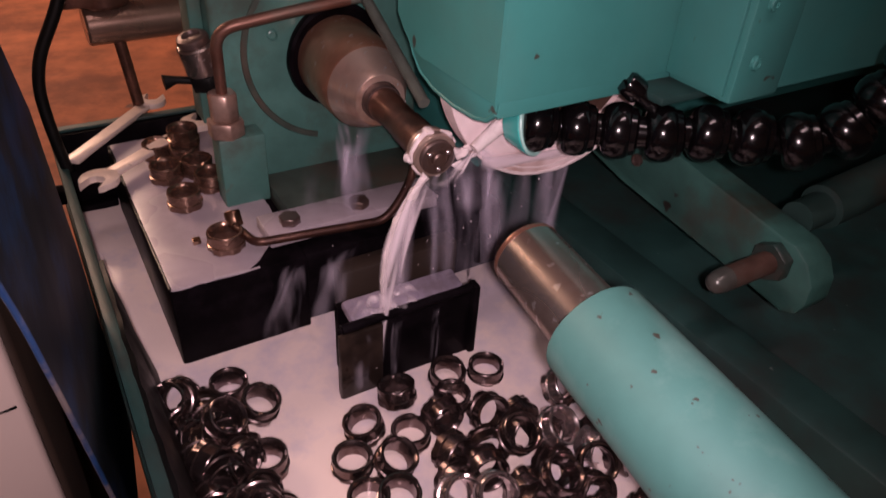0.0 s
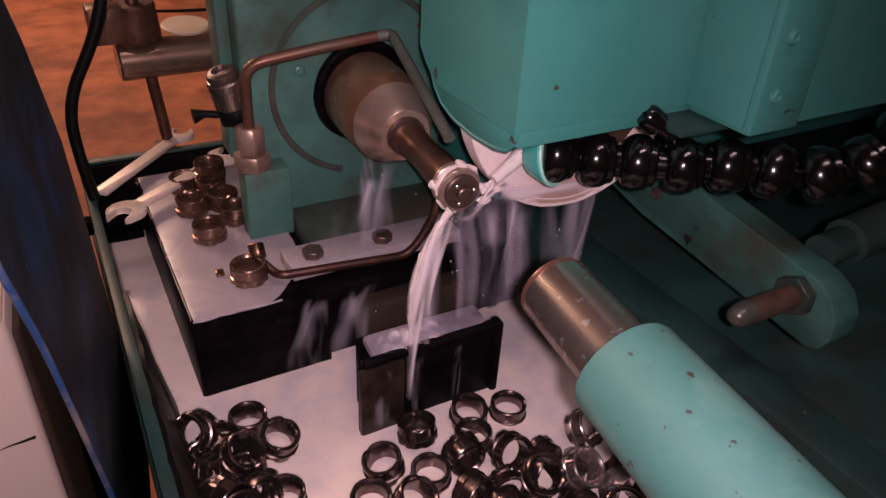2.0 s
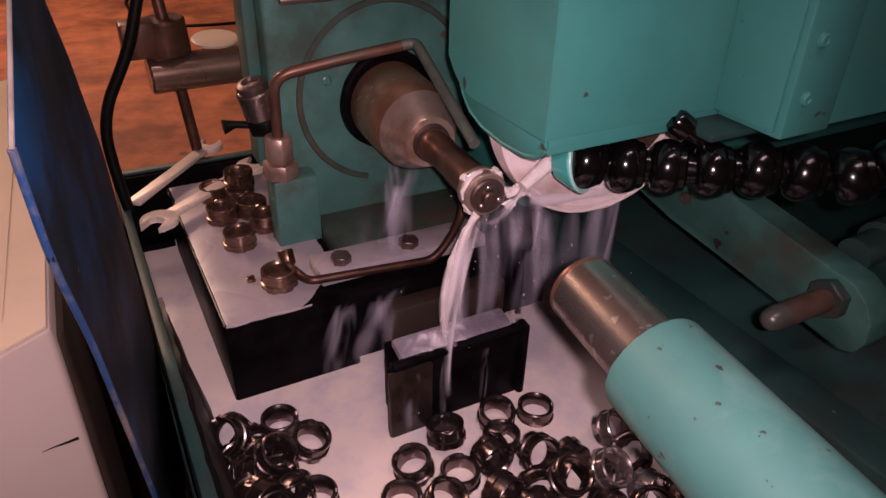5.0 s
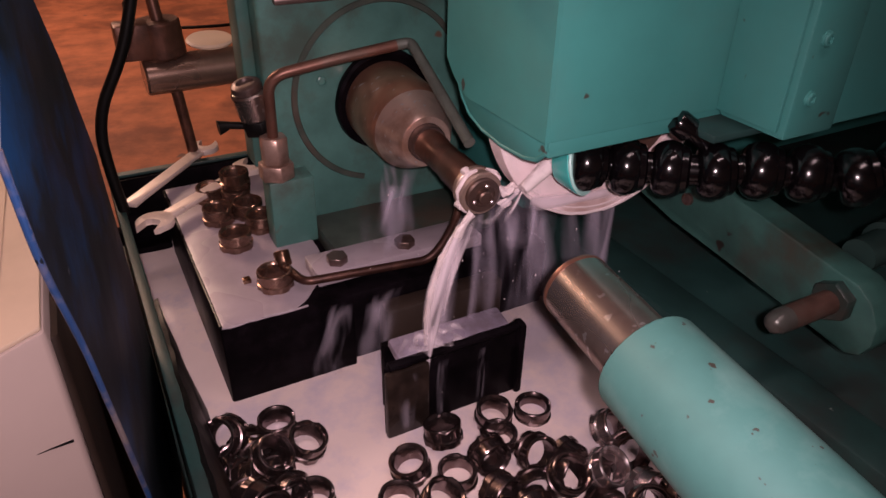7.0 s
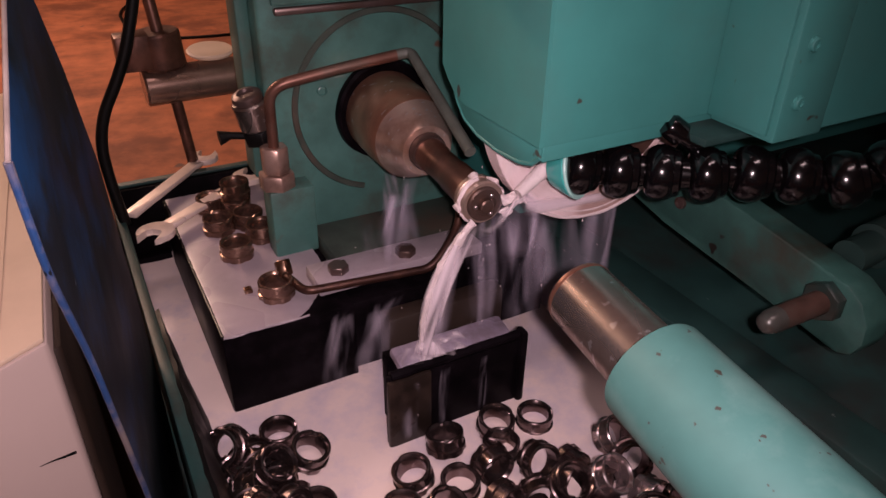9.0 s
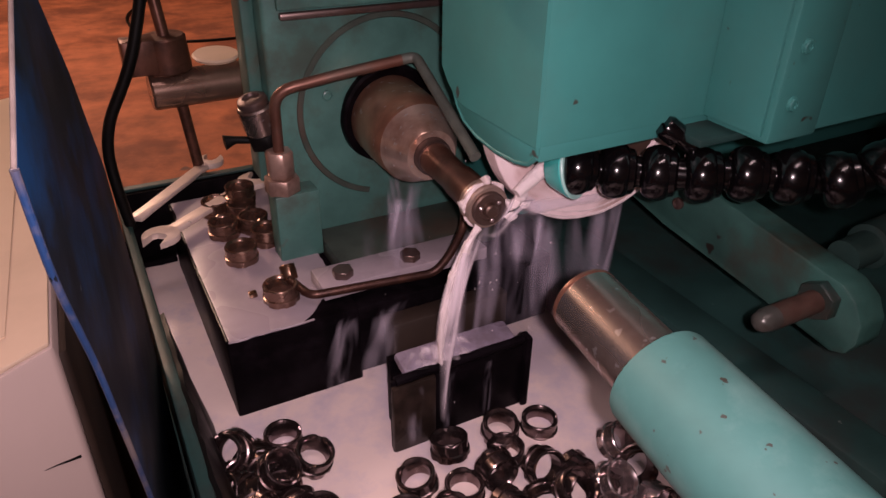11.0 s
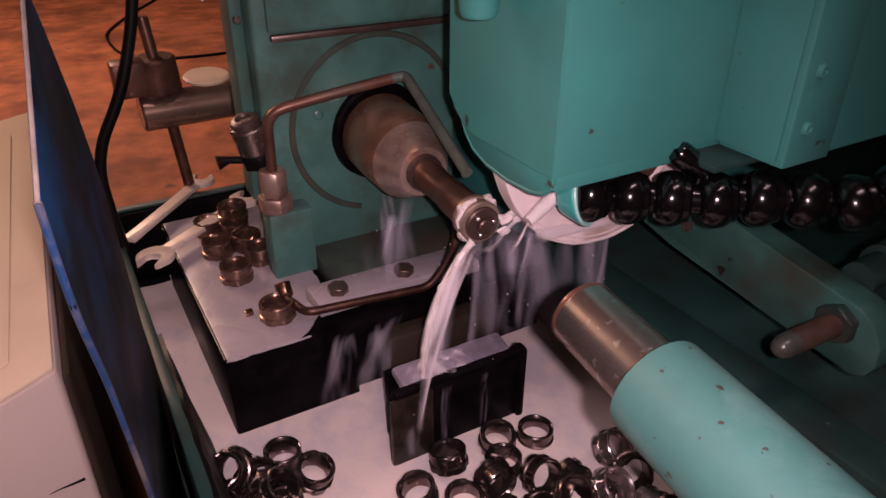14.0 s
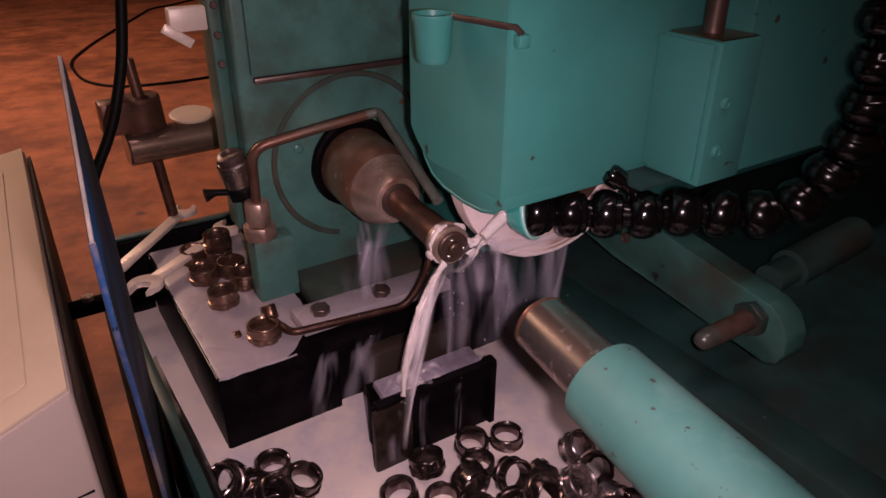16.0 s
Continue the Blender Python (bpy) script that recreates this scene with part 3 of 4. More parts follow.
def build_wheelhead():
    t = thing("grinding_wheelhead", (0.34, 0.05, 0.20), "turquoise painted wheelhead with a wheel guard", "wheelhead")
    g = part("wheel_guard", nearer(box(0.253, 0.60, -0.102, -0.098, 0.273, 0.75, 0.0012), 0.86), TEAL, t, "turquoise sheet steel front of the guard")
    part("guard_side", nearer(prism(((-0.1, 0.273), (0.02, 0.272), (0.036, 0.276), (0.052, 0.287), (0.064, 0.30), (0.064, 0.75), (-0.1, 0.75)), 0.004,
                                    Matrix(((0, 0, 1, 0.2490), (1, 0, 0, -0.002), (0, 1, 0, 0), (0, 0, 0, 1)))), 0.86), TEAL, t)
    skirt = [(-0.160, 0.307), (-0.160, 0.2945), (-0.150, 0.2860), (-0.135, 0.2815), (-0.105, 0.2790), (-0.075, 0.2815), (-0.055, 0.2880), (-0.042, 0.2985), (-0.034, 0.3120), (-0.036, 0.3250), (-0.060, 0.3120)]
    part("guard_skirt", prism(skirt, 0.0026, Matrix(((0, 0, 1, 0.2083), (1, 0, 0, 0), (0, 1, 0, 0), (0, 0, 0, 1))), 0.0008), TEAL, t, "turquoise skirt below the guard, chipped")
    part("skirt_front", box(0.2110, 0.40, -0.1600, -0.1565, 0.2905, 0.3060, 0.0012), TEAL, t)
    part("skirt_bead", ripple(tube([(0.2095, y, z + .0006) for y, z in skirt[1:9]], 0.0020, 10), 0.0006, 90), TEAL, t, "rolled edge of the skirt")
    part("guard_top", nearer(box(0.253, 0.60, -0.097, 0.064, 0.746, 0.752, 0.001), 0.86), TEAL, t)
    cup = part("oil_cup", nearer(turned((0.2235, -0.026, 0.388), (0, 0, 1), [(0, 0), (0, .013), (.004, .0155), (.036, .0180), (.040, .0195), (.043, .0195), (.043, .0165), (.010, .014), (.010, 0)], 28), 0.86), TEAL, t, "small turquoise oil cup")
    part("cup_hook", nearer(tube([(0.2345, -0.040, 0.429), (0.2405, -0.085, 0.430), (0.2450, -0.1075, 0.430), (0.2520, -0.1085, 0.429), (0.2590, -0.1085, 0.423)], 0.0028, 10), 0.86), DARK_STEEL, cup)
    part("hook_block", nearer(box(0.2545, 0.2665, -0.112, -0.1022, 0.411, 0.4225, 0.002), 0.86), TEAL, cup)
    part("slide", box(0.36, 1.6, 0.07, 0.36, 0.105, 0.74, 0.004), TEAL, t)
    part("side_panel", nearer(box(0.432, 0.436, -0.166, -0.1025, 0.274, 0.405, 0.001), 0.86), TEAL, t)
    c = part("column", nearer(box(0.4365, 0.498, -0.172, -0.1025, 0.268, 0.407, 0.003), 0.86), TEAL, t, "turquoise column with bare worn top")
    part("column_top", nearer(box(0.441, 0.494, -0.167, -0.107, 0.4072, 0.4085, 0.0005), 0.86), BRASS, c)
    part("guide_rod", nearer(turned((0.468, -0.135, 0.408), (0, 0, 1), [(0, 0), (0, .010), (.34, .010), (.34, 0)], 20), 0.86), DARK_STEEL, c)
    for z in (0.302, 0.350):
        part("bolt", nearer(turned((0.455, -0.1718, z), (0, -1, 0), [(0, 0), (0, .0068), (.001, .0068), (.0015, .006), (.003, .0058), (.0038, .005), (.0038, .003), (.0018, .0028), (.0018, 0)], 18), 0.86), TEAL, c)
    part("right_panel", nearer(box(0.499, 1.6, -0.155, -0.1025, 0.262, 0.74, 0.003), 0.86), TEAL, t)
    # the darker green stands for the dim, grazing light on this level shelf
    part("shelf", nearer(box(0.40, 1.6, -0.135, 0.07, 0.258, 0.2655, 0.002), 0.86), GREEN_DARK, t, "green shelf under the guard, coloured dark for the grazing light")
    w = part("grinding_wheel", turned((HUB_X, -0.074, HUB_Z), (0, -1, 0), [(0, .02), (0, .1110), (.001, .112), (.018, .112), (.019, .1110), (.019, .086), (.015, .084), (.015, .02), (0, .02)], 128), WHEEL, t,
             "white grinding wheel, wet with coolant", origin=(HUB_X, -0.08, HUB_Z))
    part("hub", turned((HUB_X, -0.0885, HUB_Z), (0, -1, 0), [(0, 0), (0, .0835), (.0015, .0830), (.002, .055), (.006, .052), (.007, 0)], 64), RUST, w, "brown steel flange of the wheel")
    # tilted link bar with its stud
    bar = [(0.05, 0.195), (0.05, 0.250), (-0.12, 0.224), (-0.285, 0.201), (-0.300, 0.192), (-0.309, 0.177), (-0.310, 0.160), (-0.304, 0.147), (-0.292, 0.142), (-0.10, 0.165)]
    b = part("link_bar", prism(bar, 0.03, Matrix(((0, 0, 1, 0.412), (1, 0, 0, 0), (0, 1, 0, 0), (0, 0, 0, 1))), 0.003), BAR, t, "worn green link bar with a rounded end")
    part("stud_nut", hexagon((0.4118, -0.274, 0.182), (-1, 0, 0), 0.029, 0.010), BAR_SHAFT, b)
    part("stud", turned((0.402, -0.274, 0.182), (-1, 0, 0), [(0, 0), (0, .0095), (.046, .0095), (.046, 0)], 28), RUST, b, "rusty steel stud")
    part("stud_tip", turned((0.356, -0.274, 0.182), (-1, 0, 0), [(0, 0), (0, .0096), (.008, .0094), (.015, .0075), (.018, .004), (.019, 0)], 28), TIP_GREY, b, "rounded bare stud tip")
    part("socket_screw", turned((0.4118, -0.115, 0.194), (-1, 0, 0), [(0, 0), (0, .006), (.003, .006), (.0035, .005), (.001, .004), (.001, 0)], 16), DARK_STEEL, b)
    part("shaft", turned((0.4425, -0.262, 0.205), (1, 0.02, 0.06), [(0, 0), (0, .014), (.03, .014), (.031, .019), (.14, .019), (.14, 0)], 24), BAR_SHAFT, b, "dark oily green round shaft")
    return t, w


def build_hose():
    base = (0.36, -0.12, 0.20)
    t = thing("coolant_hose", base, "black jointed coolant hose with a turquoise nozzle", "coolant hose")
    line = HOSE
    pts = [Vector(p) for p in line]
    # balls at an even pitch along the line
    dist, balls, acc = 0.0325, [], 0.0
    for a, b in zip(pts, pts[1:]):
        seg = (b - a).length
        while acc <= seg:
            balls.append((a + (b - a) * (acc / seg), (b - a).normalized()))
            acc += dist
        acc -= seg
    for p, way in balls:
        part("hose_ball", turned(p - way * 0.018, way, [(0, 0), (0, .0125), (.001, .0165), (.0035, .0194), (.0080, .0216), (.0130, .0223), (.0180, .0214), (.0210, .0200), (.0218, .0188), (.0260, .0178), (.0275, .0160), (.0280, .0125), (.034, .0120), (.034, 0)], 32), BLACK_PLASTIC, t)
    a, way = pts[0], (pts[0] - pts[1]).normalized()
    tip = Vector((0.231, -0.106, 0.239))
    way = Vector((-0.48, 0.83, -0.27)).normalized()
    collar = part("nozzle_collar", turned(a + way * 0.006, way, [(0, .019), (0, .0235), (.003, .0245), (.006, .0230), (.020, .0150), (.021, .0140), (.021, .010), (0, .010)], 32), NOZZLE, t, "turquoise plastic nozzle")
    part("nozzle_rim", turned(a + way * 0.0055, way, [(0, .0212), (0, .0246), (.0012, .0252), (.0024, .0246), (.0024, .0212), (0, .0212)], 32), RIM_CYAN, collar, "pale worn rim")
    part("jet", ripple(tube([a + way * 0.016, a + way * 0.026, a + way * 0.036, tip], [.0108, .0088, .0066, .0046], 16), 0.0009, 90), FOAM, collar, "white coolant jet")
    valve = part("valve", turned((0.322, -0.164, 0.303), (0.55, -0.30, -0.45), [(0, 0), (0, .008), (.003, .0098), (.014, .0098), (.016, .0062), (.040, .0062), (.040, 0)], 20), BLACK_PLASTIC, t, "black valve knob")
    return t


HOSE = [(0.274, -0.133, 0.264), (0.293, -0.142, 0.262), (0.321, -0.163, 0.263), (0.342, -0.184, 0.265), (0.373, -0.207, 0.269), (0.403, -0.231, 0.27), (0.42, -0.254, 0.274),
        (0.439, -0.27, 0.283), (0.457, -0.279, 0.304), (0.466, -0.288, 0.331), (0.466, -0.293, 0.362), (0.461, -0.293, 0.426), (0.47, -0.279, 0.497)]


# ---------------------------------------------------------------- the pusher rod
def build_pusher():
    tip = Vector((0.1449, -0.3038, 0.2797))
    way = Vector((-0.0533, -0.9949, -0.0856)).normalized()
    t = thing("pusher_rod", tip, "bright steel pusher in a chipped turquoise sleeve", "pusher rod")
    part("rod", turned(tip, way, [(0, 0), (0, .0180), (.0015, .0194), (.066, .0198), (.066, 0)], 56), CHROME, t, "bright wet steel rod")
    part("rod_mouth", turned(tip - way * 0.0006, way, [(0, 0), (0, .0178), (.0013, .0192), (.0038, .0197), (.0044, .0195), (.0044, 0)], 56), BROWN_STEEL, t, "brown worn mouth of the rod")
    part("sleeve", turned(tip + way * 0.0618, way, [(0, .0), (0, .0258), (.0008, .0270), (.0025, .0276), (.10, .0288), (.40, .0288), (.40, 0)], 64), TEAL_ROD, t)
    return t


# ---------------------------------------------------------------- left side: post, hose, wrenches, panel, cabinet
def build_post():
    t = thing("dial_post", (0.06, 0.385, -0.03), "steel post with a cross bar and a clamp", "post")
    part("post", nearer(turned((0.0385, 0.2, 0.078), (-0.085, 0, 1), [(0, 0), (0, .0058), (.28, .0058), (.283, .005), (.283, 0)], 20), 1.25), BROWN_STEEL, t)
    part("cross_bar", nearer(turned((-0.004, 0.2, 0.267), (1, 0.03, 0.01), [(0, 0), (0, .0170), (.002, .0188), (.11, .0188), (.11, 0)], 36), 1.25), BAR_STEEL, t)
    cl = part("clamp", nearer(turned((0.018, 0.2, 0.285), (-0.065, 0, 1), [(0, 0), (0, .020), (.003, .0225), (.034, .0225), (.036, .021), (.036, 0)], 32), 1.25), BROWN_STEEL, t)
    part("clamp_jaw", nearer(box(-0.024, 0.008, 0.180, 0.206, 0.288, 0.322, 0.003), 1.25), BROWN_STEEL, cl)
    v = thing("oil_fitting", (0.09, 0.19, 0.22), "chromed oil fitting on the side of the workhead", "fitting")
    part("barrel", turned((0.094, 0.160, 0.224), (-0.25, -0.1, 1), [(0, 0), (0, .0165), (.002, .0182), (.028, .0182), (.030, .0165), (.030, 0)], 32), CHROME, v)
    part("top_cap", turned((0.0868, 0.1571, 0.2532), (-0.25, -0.1, 1), [(0, 0), (0, .0150), (.003, .0160), (.007, .0150), (.009, .0120), (.009, .0090), (.006, .0080), (.006, 0)], 28), DARK_STEEL, v)
    part("cap", hexagon((0.098, 0.162, 0.208), (-0.25, -0.1, 1), 0.034, 0.0165), RUBBER, v)
    part("lever", tube([(0.096, 0.161, 0.212), (0.066, 0.165, 0.216), (0.054, 0.165, 0.215)], [.004, .004, .008], 10), RUBBER, v)
    line = [Vector(p) for p in ((0.03, 0.27, 0.45), (0.013, 0.27, 0.349), (-0.012, 0.27, 0.276), (-0.045, 0.27, 0.22), (-0.054, 0.27, 0.186), (-0.053, 0.265, 0.14), (-0.048, 0.26, 0.093))]
    single("black_cable", tube(rounded(line, 0.03), 0.0062, 14), RUBBER, "thick black rubber cable hanging beside the tray", "cable", base=(-0.048, 0.26, 0.093))
    single("oil_cup_lid", turned((0.079, 0.28, 0.272), (0.0, -0.1, 1), [(0, 0), (0, .024), (.003, .026), (.005, .024), (.0055, 0)], 28), CREAM, "pale round metal lid beside the workhead", "lid", base=(0.079, 0.28, 0.272))


def build_wrench(name, at, to, size, z, label, jaws=lambda n: ((0.0, 195), (n, 15))):
    """Open-ended wrench lying from at to to."""
    a, b = Vector((*at, z)), Vector((*to, z))
    length = (b - a).length
    ang = math.atan2(b.y - a.y, b.x - a.x)
    m = Matrix.Translation(a) @ Matrix.Rotation(ang, 4, "Z")
    t = thing(name, tuple(a), label, "wrench", group="wrenches by the tray")
    part("shank", prism(((0.01, -.0090), (length * .5, -.0072), (length - .01, -.0090), (length - .01, .0090), (length * .5, .0072), (0.01, .0090)), .0058, m @ Matrix.Translation((0, 0, .001)), .0015), WRENCH, t)
    for x, turn in jaws(length):
        r, j = size, size * 0.5
        pts = [(r * math.cos(radians(d)), r * math.sin(radians(d))) for d in range(38, 323, 15)]
        pts += [(r * 1.05, -j), (r * 0.1, -j), (-r * 0.12, -j * .5), (-r * 0.12, j * .5), (r * 0.1, j), (r * 1.05, j)]
        part("jaw", prism(pts, .0075, m @ Matrix.Translation((x, 0, 0)) @ Matrix.Rotation(radians(turn), 4, "Z"), .001), WRENCH, t)
    return t


def build_guard_panel():
    # a sheet that stands close beside the tray
    s = 0.12
    outline = [(-0.172, 0.449), (-0.284, 0.393), (-0.278, 0.345), (-0.248, 0.281), (-0.208, 0.15), (-0.15, -0.05), (-0.006, -0.05), (-0.010, 0.06), (-0.015, 0.154), (-0.032, 0.229), (-0.046, 0.293), (-0.098, 0.372), (-0.145, 0.424)]
    m = Matrix(((s, 0, -1, -0.0585), (1, 0, s, 0), (0, 1, 0, 0), (0, 0, 0, 1)))
    t = thing("blue_guard_panel", (-0.08, -0.1, 0.0), "chipped dark blue steel guard panel beside the tray", "guard panel")
    part("sheet", prism(outline, 0.0025, m, 0.0006), BLUE, t)
    edge = [m @ Vector((y, z, 0.00125)) for y, z in outline[:6]]
    part("edge", tube(rounded(edge[1:], 0.02), 0.0016, 10), BLUE_EDGE, t, "worn blue edge of the panel")
    part("top_edge", tube(edge[:2], 0.0010, 10), PALE_EDGE, t, "bare pale top edge")


def build_cabinet():
    t = thing("control_cabinet", (-0.3, 0.2, -0.8), "cream and grey painted sheet steel cabinet", "cabinet")
    b = box(-0.5, 0, 0, 0.60, -0.78, 0.1949, 0.004)
    b.transform(Matrix.Translation((-0.121, -0.095, 0)) @ Matrix(((1, 0.03, 0, 0), (0.62, 1, 0, 0), (0, 0, 1, 0), (0, 0, 0, 1))))
    part("body", b, PINK_GREY, t)
    top = box(-0.498, -0.002, 0.002, 0.598, 0.195, 0.199, 0.0015)
    top.transform(Matrix.Translation((-0.121, -0.095, 0)) @ Matrix(((1, 0.03, 0, 0), (0.62, 1, 0, 0), (0, 0, 1, 0), (0, 0, 0, 1))))
    # thin dark layer that paints the shadow on the cabinet's right side
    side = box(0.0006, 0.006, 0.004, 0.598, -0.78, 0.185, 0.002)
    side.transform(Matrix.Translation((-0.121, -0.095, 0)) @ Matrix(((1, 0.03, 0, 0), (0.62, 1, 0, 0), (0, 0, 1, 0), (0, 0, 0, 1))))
    part("side_shade", side, BROWN_BLACK, t, "cabinet side in shadow, its shade painted dark brown")
    part("scuff", tube([(-0.1480, -0.1123, 0.1080), (-0.141, -0.1080, 0.1056), (-0.133, -0.1030, 0.1018), (-0.1262, -0.0988, 0.0990)], [.0002, .0005, .0009, .0012], 6), RUBBER, t, "black scuff mark")
    lid = part("top", top, CREAM, t, "cream top sheet")
    inset = box(-0.46, -0.028, 0.035, 0.52, 0.1992, 0.201, 0.0008)
    inset.transform(Matrix.Translation((-0.121, -0.095, 0)) @ Matrix(((1, 0.03, 0, 0), (0.62, 1, 0, 0), (0, 0, 1, 0), (0, 0, 0, 1))))
    part("panel", inset, CREAM, lid)


# ---------------------------------------------------------------- rings
def ring_mesh(bright):
    ro, ri, h, seg = 0.0182, 0.0130, 0.0195, 36
    rows = [(0, ri + .0010), (0, ro - .001), (.0010, ro), (.0070, ro), (.0078, ro - .0014), (.0135, ro - .0016), (.0142, ro - .0008), (h - .001, ro - .0008), (h, ro - .0016), (h, ri + .0022), (h - .0022, ri + .0004), (h - .0030, ri), (.0012, ri), (0, ri + .0010)]
    bm = turned((0, 0, 0), (0, 0, 1), rows, seg)
    # castellated lower flange and two slots in the upper rim
    for v in bm.verts:
        a = math.degrees(math.atan2(v.co.y, v.co.x))
        flat = math.hypot(v.co.x, v.co.y)
        if a % 60 < 19 and v.co.z < .0068 and flat > ri + .002:
            v.co.x *= (ro - .0022) / flat
            v.co.y *= (ro - .0022) / flat
        if a % 180 < 14 and v.co.z > h - .003:
            v.co.z -= .0018
    bmesh.ops.recalc_face_normals(bm, faces=bm.faces)
    me = bpy.data.meshes.new("ring")
    for f in bm.faces:
        f.smooth = True
    bm.to_mesh(me)
    bm.free()
    me.set_sharp_from_angle(angle=radians(32))
    me.materials.append(bright)
    return me


def build_rings():
    dull, shiny, warm = ring_mesh(RING_STEEL), ring_mesh(RING_GLINT), ring_mesh(RING_WARM)
    rnd = random.Random(5)

    top = "rings on the base block"

    def put(x, y, z, rx, ry, group, bright=False):
        ob = new("steel_ring", warm if group == top else shiny if bright else dull)
        ob.matrix_basis = pose(x, y, z, rx, ry, rnd.uniform(0, 360)) if not (rx or ry) else pose(x, y, z, rx, ry, 0) @ pose(0, 0, 0, 0, 0, rnd.uniform(0, 360))
        tagged(ob, "steel ring with notched rim, standing on the block, warm hall reflection in its colour" if group == top else "turned steel ring with notched rim, wet, lamp glints in its pale colour" if bright else "dark turned steel ring with notched rim, wet", "ring", group)

    for x, y, z in ((.050, .262, .088), (.076, .243, .088), (.046, .205, .088), (.050, .140, .088), (.080, .205, .088), (.085, .168, .088), (.066, .047, .088), (.078, .250, .107)):
        put(x, y, z, 0, 0, top)
    left = "rings heaped in the tray"
    for x, y, z, rx, ry in ((.027, -.060, .0, 0, 0), (.042, -.095, .006, 14, 12), (.030, -.155, .0, 0, 0), (-.018, -.050, .012, 60, 20), (.000, -.085, .010, 75, 40), (-.020, -.098, .004, 10, -60),
                            (-.016, -.128, .018, 80, -30), (.006, -.138, .012, 55, 60), (.012, -.176, .004, 40, 20), (-.020, -.165, .016, 85, 15), (-.022, -.20, .0, 0, 0), (.02, -.205, .01, 60, 10), (-.01, -.23, .012, 70, 70), (-.024, -.068, .022, 30, -40), (.004, -.112, .026, 25, 30), (-.026, -.145, .030, 60, 80), (.012, -.100, .003, 78, -60), (-.004, -.062, .004, 70, 35), (.018, -.125, .002, 80, -70), (-.034, -.098, .004, 50, 30), (-.032, -.12, .016, 20, 60), (-.006, -.155, .020, 75, 20),
                            (-.034, -.178, .006, 65, -25), (-.008, -.195, .018, 30, 45), (-.036, -.075, .002, 70, 15), (-.040, -.150, .002, 60, 50), (-.038, -.205, .004, 75, -35), (-.014, -.215, .020, 40, 20), (.010, -.195, .022, 65, -15), (-.030, -.225, .014, 30, 70)):
        put(max(x, -.018), y, z, rx, ry, left)
    right = "rings heaped beside the splash plate"
    for x, y, z, rx, ry in ((.159, -.140, .003, -14, 0), (.212, -.138, .002, 10, 0), (.254, -.144, -.008, 0, 0), (.118, -.158, .0, 0, -12), (.093, -.185, -.006, 0, 0), (.121, -.203, .004, 16, 14),
                            (.089, -.225, -.006, 0, 0), (.182, -.172, .012, 85, 20), (.204, -.162, -.006, 0, 0), (.150, -.182, -.006, 0, 0), (.216, -.196, .016, 62, 0), (.166, -.214, .012, 70, 50), (.245, -.200, .004, 80, 70)):
        put(x, y, z, rx, ry, right)
    for x, y, z, rx, ry, bright in ((.290, -.204, .014, 38, 22, True), (.186, -.240, .012, 75, -40, False), (.220, -.238, .022, 30, 0, False), (.252, -.246, .022, 35, 18, True), (.262, -.232, .004, 60, 60, False),
                                    (.148, -.256, .010, 45, 10, True), (.176, -.270, .012, 40, -8, True), (.110, -.236, .0, 8, 0, False), (.228, -.286, .014, 22, 10, False), (.282, -.262, .006, 70, 30, True), (.205, -.268, .004, 80, 10, False),
                                    (.130, -.285, .004, 20, 20, False), (.250, -.30, .006, 60, 0, False), (.296, -.228, .010, 55, -30, False), (.234, -.215, .006, 70, 40, False), (.205, -.218, .004, 65, -50, False), (.238, -.262, .004, 60, 15, False), (.270, -.285, .010, 35, -20, False), (.298, -.280, .004, 65, 40, False), (.196, -.290, .006, 50, 30, False), (.160, -.235, .004, 72, 10, False), (.155, -.290, .008, 40, 60, False)):
        put(x, y, z, rx, ry, right, bright)
    for i in range(14):
        put(rnd.uniform(.10, .28), rnd.uniform(-.40, -.31), rnd.uniform(0, .01), rnd.uniform(0, 80), rnd.uniform(0, 80), right, i % 4 == 0)


